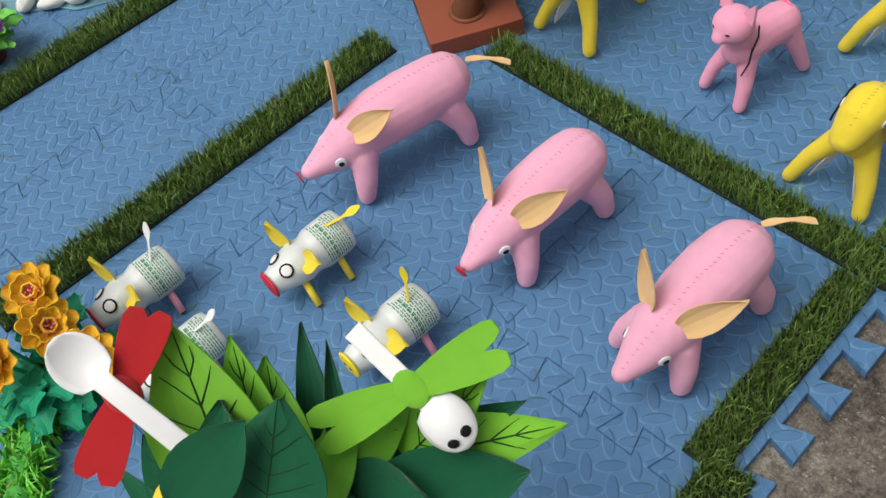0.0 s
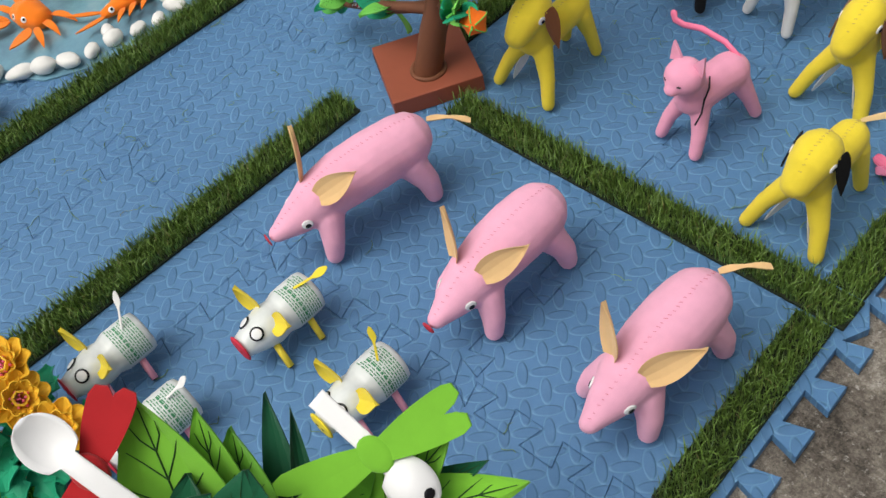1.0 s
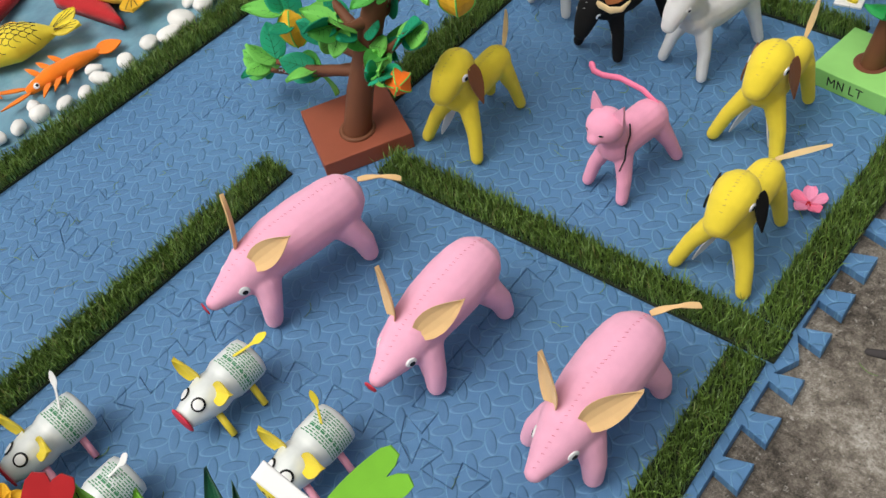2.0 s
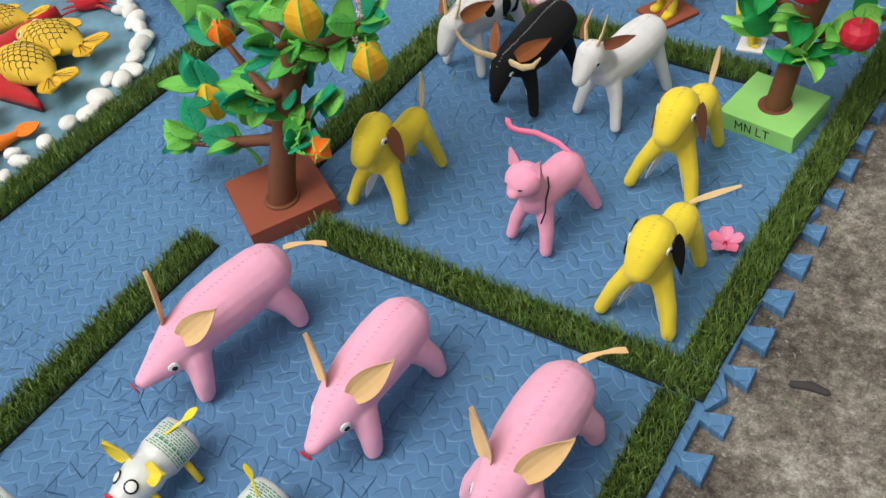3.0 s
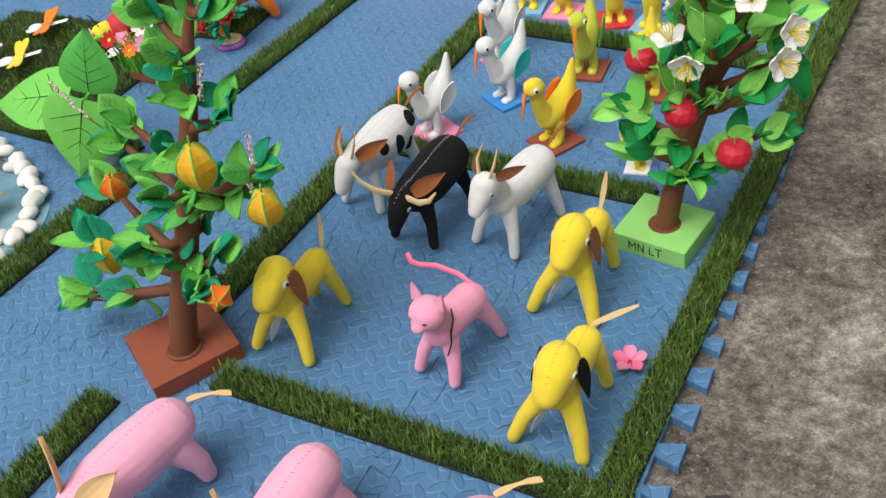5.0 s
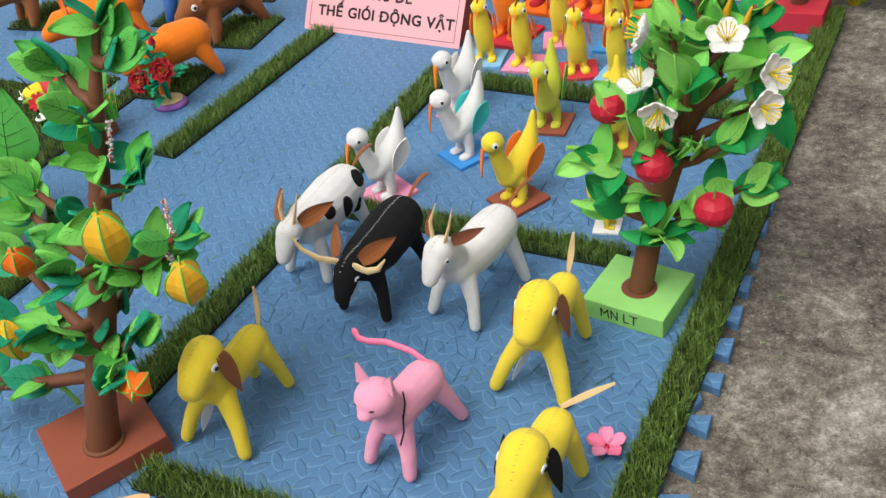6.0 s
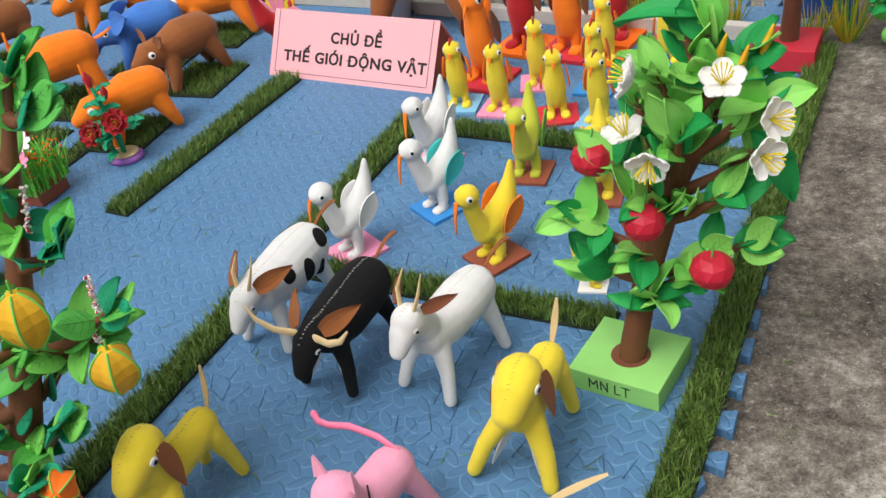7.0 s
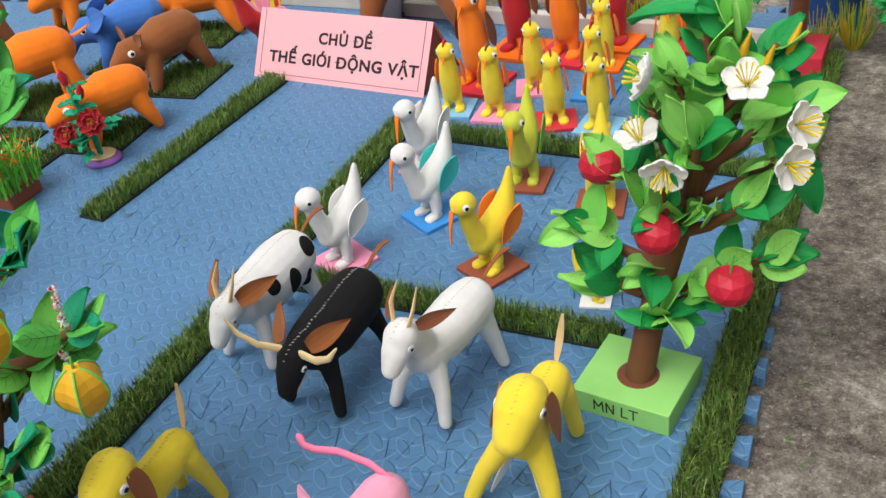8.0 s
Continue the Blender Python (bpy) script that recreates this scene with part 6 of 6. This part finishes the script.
ladybird((-1.358, 0.301, 0.010), -30)
for p, d, mat in (((-1.55, 0.12, 0.022), (0.75, 0.6, 0.1), YELLOW), ((-1.416, 0.269, 0.03), (0.9, 0.42, 0.15), LIME), ((-1.657, 0.102, 0.022), (0.6, 0.8, 0.1), YELLOW), ((-1.501, 0.025, 0.022), (-0.8, 0.3, 0.05), ORANGE), ((-1.314, 0.213, 0.022), (0.4, 0.7, 0.1), PINKFOAM), ((-1.607, 0.258, 0.022), (0.8, 0.5, 0.1), ORANGE)):
    dragonfly(along(p, d, (0, 0, 1)), "small spoon dragonfly with felt wings on the grass rug", mat, False, 0.10)


def beast(m, name, label, coat, belly, ear_mat, ear_len, ear_w, s=1.0, trunk=False, tail=None, low=False, group="felt wild animals", ear_dir=(0.35, 0.1, 1)):
    """A stuffed four-legged toy on a grass tile."""
    t = thing(name, label, "stuffed toy", m, group)
    dz = -0.02 if low else 0.0
    tubes = [([(0, -0.045, 0.085 + dz), (0, 0.0, 0.095 + dz), (0, 0.045, 0.095 + dz)], [0.036, 0.045, 0.043], 18),
             ([(0, -0.06, 0.088 + dz), (0, -0.088, 0.090 + dz), (0, -0.112, 0.078 + dz)], [0.033, 0.029, 0.017], 16)]
    for sx in (1, -1):
        tubes += [([(sx * 0.020, -0.045, 0.07 + dz), (sx * 0.034, -0.055, 0.035), (sx * 0.036, -0.062, 0.013)], [0.021, 0.015, 0.012], 10),
                  ([(sx * 0.020, 0.048, 0.075 + dz), (sx * 0.034, 0.062, 0.038), (sx * 0.036, 0.072, 0.013)], [0.024, 0.016, 0.012], 10)]
    if trunk:
        tubes.append(([(0, -0.110, 0.082), (0, -0.128, 0.055), (0, -0.150, 0.030), (0.01, -0.178, 0.026)], [0.016, 0.013, 0.010, 0.008], 10))
    me = fused(tubes, 0.0032, 5)
    skin(me, coat, t, "stuffed felt body")
    bvh = tree_of(me)
    for sx in (1, -1):
        googly(t, bvh, (sx * 0.1, -0.092, 0.098 + dz), (-sx, 0.05, 0), 0.0075, -0.5)
        cut("ear", EAR, ear_len, ear_w, ear_mat, t, along((sx * 0.022, -0.068, 0.112 + dz), (sx * ear_dir[0], ear_dir[1], ear_dir[2]), (sx * 0.3, -1, 0.2)), "felt ear", thick=0.002, cup=0.1, bend=6)
        if belly:
            cut("leg_lining", LEAF, 0.055, 0.020, belly, t, along((sx * 0.018, -0.052, 0.062 + dz), (sx * 0.1, -0.10, -1), (-sx * 0.6, -1, 0)), "pale inner leg", thick=0.002)
        if trunk:
            cut("tusk", lambda u: 1 - 0.85 * u, 0.050, 0.010, WHITEFOAM, t, along((sx * 0.016, -0.118, 0.064), (sx * 0.3, -0.9, 0.25), (0, 0, 1)), "white foam tusk", bend=30, thick=0.002)
    if tail:
        cut("tail", WING, 0.062, 0.020, coat, t, along((0, 0.085, 0.108 + dz), tail, (0, -0.3, 1)), "felt tail", bend=18, thick=0.003)
    t.scale = (s, s, s)
    return t


TILES = [(-1.165, 0.435, 0.16, 0.14, 4), (-1.150, 0.668, 0.145, 0.150, 4), (-1.33, 0.740, 0.165, 0.150, 4), (-1.395, 0.530, 0.17, 0.15, 4), (-1.36, 0.374, 0.14, 0.10, 4), (-1.248, 0.882, 0.15, 0.13, 4), (-1.614, 0.906, 0.16, 0.14, 4), (-1.732, 0.665, 0.16, 0.15, 4)]
for x, y, a, b, r in TILES:
    ti = thing("grass_tile", "square tile of artificial grass under a toy", "artificial grass", pose(x, y, 0, 0, 0, r), "grass tiles")
    part("backing", box(bmesh.new(), a, b, 0.004, None, 0.001), BACKING, ti, "black woven backing", False)
    blades("grass_pile", a * 0.97, b * 0.97, int(a * b * 9e4), 0.017, TURF, ti, z=0.003)
Z = 0.004
beast(pose(-1.122, 0.440, Z, 0, 0, -30), "toy_rabbit", "orange felt rabbit with long ears on grass tile", ORANGE, None, ORANGE, 0.066, 0.028, 0.90, tail=None)
beast(pose(-1.172, 0.668, Z, 0, 0, -20), "toy_bear", "brown felt bear with round ears on grass tile", BROWN, CREAM, BROWN, 0.036, 0.026, 0.95, ear_dir=(0.8, 0.1, 0.7))
beast(pose(-1.330, 0.740, Z, 0, 0, -50), "toy_elephant", "blue felt elephant with white tusks on grass tile", BLUE, WHITE, BLUE, 0.060, 0.055, 0.95, trunk=True, ear_dir=(0.6, 0.7, 0.3))
beast(pose(-1.395, 0.530, Z, 0, 0, -35), "toy_fox", "orange felt fox with raised tail on grass tile", ORANGE, None, ORANGE, 0.052, 0.024, 1.05, tail=(0.8, 0.6, 0.3))
beast(pose(-1.731, 0.674, Z, 0, 0, -20), "toy_lion", "brown and orange felt lion on grass tile", BROWN, ORANGE, ORANGE, 0.03, 0.03, 1.05, ear_dir=(0.8, 0.1, 0.7), tail=(0.3, 0.8, 0.4))
beast(pose(-1.614, 0.916, Z, 0, 0, -20), "toy_tiger", "orange felt tiger with pale legs on grass tile", ORANGE, WHITE, ORANGE, 0.03, 0.03, 1.05, ear_dir=(0.8, 0.1, 0.7), tail=(0.6, 0.8, 0.4))
beast(pose(-1.248, 0.892, Z, 0, 0, -60), "toy_deer", "orange and grey felt deer on grass tile", ORANGE, CREAM, BROWN, 0.05, 0.02, 1.0, tail=(0.3, 0.8, 0.4))
beast(pose(-0.765, 0.967, 0, 0, 0, -75), "toy_horse", "large brown felt horse behind the sign", BROWN, WHITE, BROWN, 0.04, 0.02, 1.5, tail=(0.2, 0.9, -0.3))


def red_flower():
    t = bush("flower_plant", "red foam peonies on green stems in round base", (-1.096, 0.359, 0), [((0.025, -0.015, 0.085), (0.5, -0.7, 0.45)), ((-0.025, -0.03, 0.065), (0.2, -0.8, 0.45))], CRIMSON, YELLOWFOAM, LEAFDARK, 16, 0.040, 0.080, 6, pot=False, r=0.024, size=0.034)
    part("base", disc(bmesh.new(), 0.036, 0.012, Matrix.Diagonal((1, 0.85, 1, 1)), 28), PURPLE, t, "round mauve base")
    part("sand", disc(bmesh.new(), 0.028, 0.003, Matrix.Diagonal((1, 0.85, 1, 1)), 24), CREAM, t, "speckled pale top").matrix_basis = pose(0, 0, 0.012)
    part("stem", tube(bmesh.new(), [(0, 0, 0.01), (-0.008, 0.0, 0.09), (-0.022, 0.0, 0.150)], [0.0045, 0.004, 0.003], 8), LEAFDARK, t, "tall green stem")
    part("bud", tube(bmesh.new(), [(-0.022, 0, 0.148), (-0.024, 0, 0.160), (-0.024, 0, 0.170)], [0.006, 0.0085, 0.003], 10), CRIMSON, t, "closed red bud")
    part("bud", tube(bmesh.new(), [(0.004, 0, 0.125), (0.006, 0, 0.136), (0.008, 0, 0.145)], [0.005, 0.007, 0.003], 10), CRIMSON, t, "closed red bud")
    lf = leaf_mesh("leaf", 0.032, 0.024, lobed, -25, 0.12, LEAFDARK)
    for a, z in ((20, 0.10), (150, 0.105), (250, 0.115), (330, 0.125), (80, 0.135), (200, 0.09)):
        put("leaf", lf, t, along((-0.012, 0, z), (math.cos(radians(a)), math.sin(radians(a)), 0.2), (0, -0.3, 1)))


red_flower()


def peacock():
    t = thing("toy_peacock", "red felt peacock with spotted pink and yellow tail fan", "stuffed toy", pose(-1.062, 0.836, 0, 0, 0, -30))
    me = fused([([(0, 0.0, 0.055), (0, -0.02, 0.075), (0, -0.030, 0.11), (0, -0.034, 0.135)], [0.024, 0.022, 0.012, 0.011], 14), ([(0, 0.0, 0.05), (0, 0.0, 0.011)], [0.014, 0.011], 10)], 0.0028, 4)
    skin(me, RED, t, "stuffed felt body")
    for i in range(11):
        a = -75 + 15 * i
        f = cut("feather", WING, 0.125, 0.036, (PINKFOAM, YELLOWFOAM, GOLD)[i % 3], t, pose(0, 0.020 + 0.001 * (i % 3), 0.045, 0, a, 0) @ pose(0, 0, 0, 90, 0, 0), "tail feather with dark eye spot", thick=0.002)
        part("eye_spot", disc(bmesh.new(), 0.008, 0.0022, Matrix.Diagonal((1, 1.5, 1, 1))), (CRIMSON, INK)[i % 2], f).matrix_basis = pose(0, 0.09, 0.0008)
    cut("beak", lambda u: 1 - 0.9 * u, 0.018, 0.007, YELLOWFOAM, t, along((0, -0.043, 0.14), (0, -1, -0.5), (0, 0, 1)), "yellow beak", nu=3, nv=2)


peacock()


# ---- back edge ----
LEDGE = soft_mat("pale_board", (0.55, 0.53, 0.48), 0.8, 200, 0.3, 0.15)
WALLPAINT = soft_mat("white_wall_paint", (0.72, 0.72, 0.70), 0.85, 120, 0.3, 0.08, 0, 6)
ob = finish("edging_board", box(bmesh.new(), 0.80, 0.022, 0.030, None, 0.002), LEDGE, smooth=False)
ob.matrix_basis = pose(-0.432, 1.002, 0, 0, 0, -6)
tagged(ob, "pale grey wooden edging board behind the chicks", "board")
ob = finish("edging_board", box(bmesh.new(), 1.10, 0.022, 0.035, None, 0.002), LEDGE, smooth=False)
ob.matrix_basis = pose(-1.371, 1.089, 0, 0, 0, -3)
tagged(ob, "white edging board behind the grass tiles", "board")
for i in range(16):
    p = finish("picket", box(bmesh.new(), 0.020, 0.010, 0.14, None, 0.003), LEAFFRESH if i % 2 else WHITEFOAM, smooth=False)
    p.matrix_basis = pose(-1.80 + 0.062 * i, 1.165 - 0.003 * i, -0.012, 0, 0, -3)
    tagged(p, "low painted picket of the back fence", "fence picket", "fence pickets")
bm = box(bmesh.new(), 3.4, 0.12, 1.2, None, 0.004)
ob = finish("wall_back", bm, WALLPAINT, smooth=False)
ob.matrix_basis = pose(-1.428, 1.537, -0.0125)
tagged(ob, "white painted wall behind the display", "wall", kind="structure")


def tuft(x, y, s, mat):
    t = thing("grass_tuft", "tuft of yellow-green plastic grass at the border", "artificial grass", pose(x, y, 0), "grass tufts")
    bm = bmesh.new()
    rnd = random.Random(int(1000 * (x + 5)))
    for k in range(60):
        a, l = rnd.uniform(0, 6.283), rnd.uniform(0.05, 0.085) * s
        o = rnd.uniform(0.1, 0.9) * l
        sheet(bm, lambda u: 1 - 0.8 * u, l, 0.0036 * s, 0.0006, -rnd.uniform(10, 50), 0, 4, 2, along((0.012 * math.cos(a), 0.012 * math.sin(a), 0.0), (math.cos(a) * o / l, math.sin(a) * o / l, 1), (math.cos(a), math.sin(a), 0.1)), mat=rnd.randrange(2))
    b = part("blade_bunch", bm, mat, t, smooth=False)
    b["kind"] = "stuff"


TUFTA = [soft_mat("tuft_green", (0.16, 0.32, 0.03)), soft_mat("tuft_yellow", (0.55, 0.42, 0.03))]
for x, y, s in ((0.016, 0.965, 0.9), (0.073, 0.978, 1.2), (-0.325, 1.028, 1.1), (-0.383, 1.039, 0.9), (-0.461, 1.041, 0.9), (-0.568, 1.052, 0.9), (-0.263, 1.026, 1.0), (-0.142, 1.014, 1.0)):
    tuft(x, y, s, TUFTA)


def brick_block():
    t = thing("hollow_brick", "pinkish hollow clay brick with round holes", "brick", pose(-0.331, 1.118, -0.0125, 0, 0, 12))
    part("body", box(bmesh.new(), 0.16, 0.08, 0.095, None, 0.003), soft_mat("pink_clay", (0.45, 0.20, 0.16), 0.9), t, "clay body", False)
    for sx in (-0.045, 0.0, 0.045):
        for z in (0.030, 0.066):
            # The block is solid: black discs paint the shade of its openings.
            part("hole", disc(bmesh.new(), 0.013, 0.0012), EYEBLACK, t, "black disc for the shade inside a round opening").matrix_basis = facing((sx, -0.0398, z), (0, -1, 0))


brick_block()


def corner_tree():
    t = thing("craft_tree", "dark foam corn tree on red block at the corner", "craft tree", pose(-0.013, 0.889, 0))
    part("planter", box(bmesh.new(), 0.10, 0.10, 0.040, None, 0.0015), REDFOAM, t, "red foam block", False)
    part("trunk", tube(bmesh.new(), [(0, 0, 0.035), (0.004, 0, 0.10), (0.01, 0, 0.17), (0.0, 0, 0.24)], [0.017, 0.015, 0.013, 0.008], 12), DARKBROWN, t, "dark brown trunk")
    rnd = random.Random(7)
    kinds = [veined("leaf", 0.05, 0.026, LEAF, -25, 0.14, m) for m in (LEAFDEEP, LEAFMID, LEAFLIGHT)]
    tips = []
    for a in range(0, 360, 45):
        e = Vector((0.075 * math.cos(radians(a)), 0.075 * math.sin(radians(a)), 0.19 + 0.03 * math.sin(a)))
        part("branch", tube(bmesh.new(), [(0.006, 0, 0.16), e * 0.6 + Vector((0, 0, 0.07)), e], [0.007, 0.006, 0.004], 8), DARKBROWN, t)
        tips.append((e, e - Vector((0, 0, 0.17)), 5))
    clusters(t, rnd, tips, kinds, 5, 0.8, 1.0)
    for a in (200, 290, 340):
        c = Vector((0.07 * math.cos(radians(a)), 0.07 * math.sin(radians(a)), 0.165))
        part("corn_cob", tube(bmesh.new(), [c, c + Vector((0, 0, 0.025)), c + Vector((0, 0, 0.04))], [0.008, 0.010, 0.005], 10), FRUIT, t, "yellow foam cob")


corner_tree()


def stool():
    t = thing("low_stool", "blue plastic box with a brown pipe resting beside it", "box", pose(0.012, 1.118, -0.0125, 0, 0, 4))
    part("body", box(bmesh.new(), 0.13, 0.10, 0.13, None, 0.006), soft_mat("deep_blue_paint", (0.02, 0.075, 0.26), 0.5, 300, 0.2, 0.15), t, "deep blue box", False)
    part("pipe", tube(bmesh.new(), [(0.03, -0.05, 0.085), (0.10, -0.075, 0.080), (0.19, -0.10, 0.078)], [0.013, 0.0125, 0.012], 12), BARK, t, "brown foam pipe")
    part("pipe_collar", tube(bmesh.new(), [(0.028, -0.048, 0.085), (0.036, -0.053, 0.085)], [0.022, 0.022], 14), BARK, t, "brown ring")


stool()
t = bush("leaf_plant", "dark green foam bush with green fruit and white flower", (0.177, 0.984, -0.0125), [((-0.02, -0.03, 0.105), (-0.2, -0.7, 0.5))], WHITEFOAM, YELLOWFOAM, LEAFDEEP, 34, 0.07, 0.12, 15, pot=False, size=0.05)
for x, y, z in ((-0.03, -0.05, 0.045), (0.02, -0.05, 0.06), (-0.05, -0.02, 0.075)):
    bm = bmesh.new()
    bmesh.ops.create_icosphere(bm, subdivisions=3, radius=0.016)
    part("fruit", bm, LEAFLIGHT, t, "green round fruit").matrix_basis = pose(x, y, z)
bm = bmesh.new()
rings = [[bm.verts.new((q * math.cos(k * 0.2618), q * math.sin(k * 0.2618), z)) for k in range(24)] for z, q in ((0, 0.040), (0.10, 0.050), (0.104, 0.054), (0.110, 0.054), (0.110, 0.048), (0.02, 0.038))]
for a, b in zip(rings, rings[1:]):
    for k in range(24):
        bm.faces.new((a[k], a[(k + 1) % 24], b[(k + 1) % 24], b[k]))
bm.faces.new(rings[0][::-1])
bm.faces.new(rings[-1])
ob = finish("bucket", bm, PLASTICWHITE)
ob.matrix_basis = pose(-0.868, 1.006, 0)
tagged(ob, "white plastic bucket with dark scuffs behind the sign", "bucket")

# fallen flower and a scrap on the concrete
t = thing("fallen_flower", "pink foam flower lying beside the yellow dog", "craft flower", pose(-0.006, -0.198, 0, 0, 0, 20))
for k in range(5):
    cut("petal", PETAL, 0.022, 0.017, HOTPINK if k % 2 else PINKFOAM, t, pose(0, 0, 0.004, 0, 0, 72 * k) @ pose(0, 0.002, 0.002, 12, 0, 0), bend=20, cup=0.2, thick=0.0013)
part("flower_centre", disc(bmesh.new(), 0.005, 0.004), CRIMSON, t).matrix_basis = pose(0, 0, 0.004)
ob = finish("wood_scrap", tube(bmesh.new(), [(-0.018, 0, 0.003), (0.0, 0.002, 0.004), (0.018, -0.001, 0.003)], [0.004, 0.0055, 0.004], 8), soft_mat("dark_scrap", (0.05, 0.045, 0.045), 0.9))
ob.matrix_basis = pose(0.156, -0.34, -0.0135, 0, 0, 12)
tagged(ob, "dark grey scrap lying on the concrete", "scrap")


def loose_strands():
    """Shed turf strands lying about on the mats."""
    rnd = random.Random(21)
    bm = bmesh.new()
    for x0, x1, y0, y1, n in ((-0.96, -0.66, -1.0, 0.05, 70), (-0.58, 0.05, -1.0, -0.43, 40), (-0.56, 0.0, -0.37, 0.10, 60), (-0.92, -0.62, 0.05, 0.75, 30), (-0.56, 0.0, 0.16, 0.52, 22), (0.09, 0.16, -0.4, 0.3, 14)):
        for k in range(n):
            p, a = Vector((rnd.uniform(x0, x1), rnd.uniform(y0, y1), 0.0009)), rnd.uniform(0, 6.28)
            pts, turn = [p.copy()], rnd.uniform(-0.5, 0.5)
            for j in range(rnd.choice((3, 4, 6))):
                a += turn + (rnd.choice((-1.4, 1.4)) if rnd.random() < 0.15 else 0)
                p = p + Vector((math.cos(a), math.sin(a), 0)) * rnd.uniform(0.003, 0.0055)
                pts.append(Vector((p.x, p.y, 0.0009 + rnd.uniform(0, 0.0012))))
            tube(bm, pts, [rnd.uniform(0.00035, 0.0006)] * len(pts), 4)
    return tagged(finish("loose_strand", bm, TURF), "shed dark green turf strands scattered on blue mats", "grass litter", kind="stuff")


loose_strands()
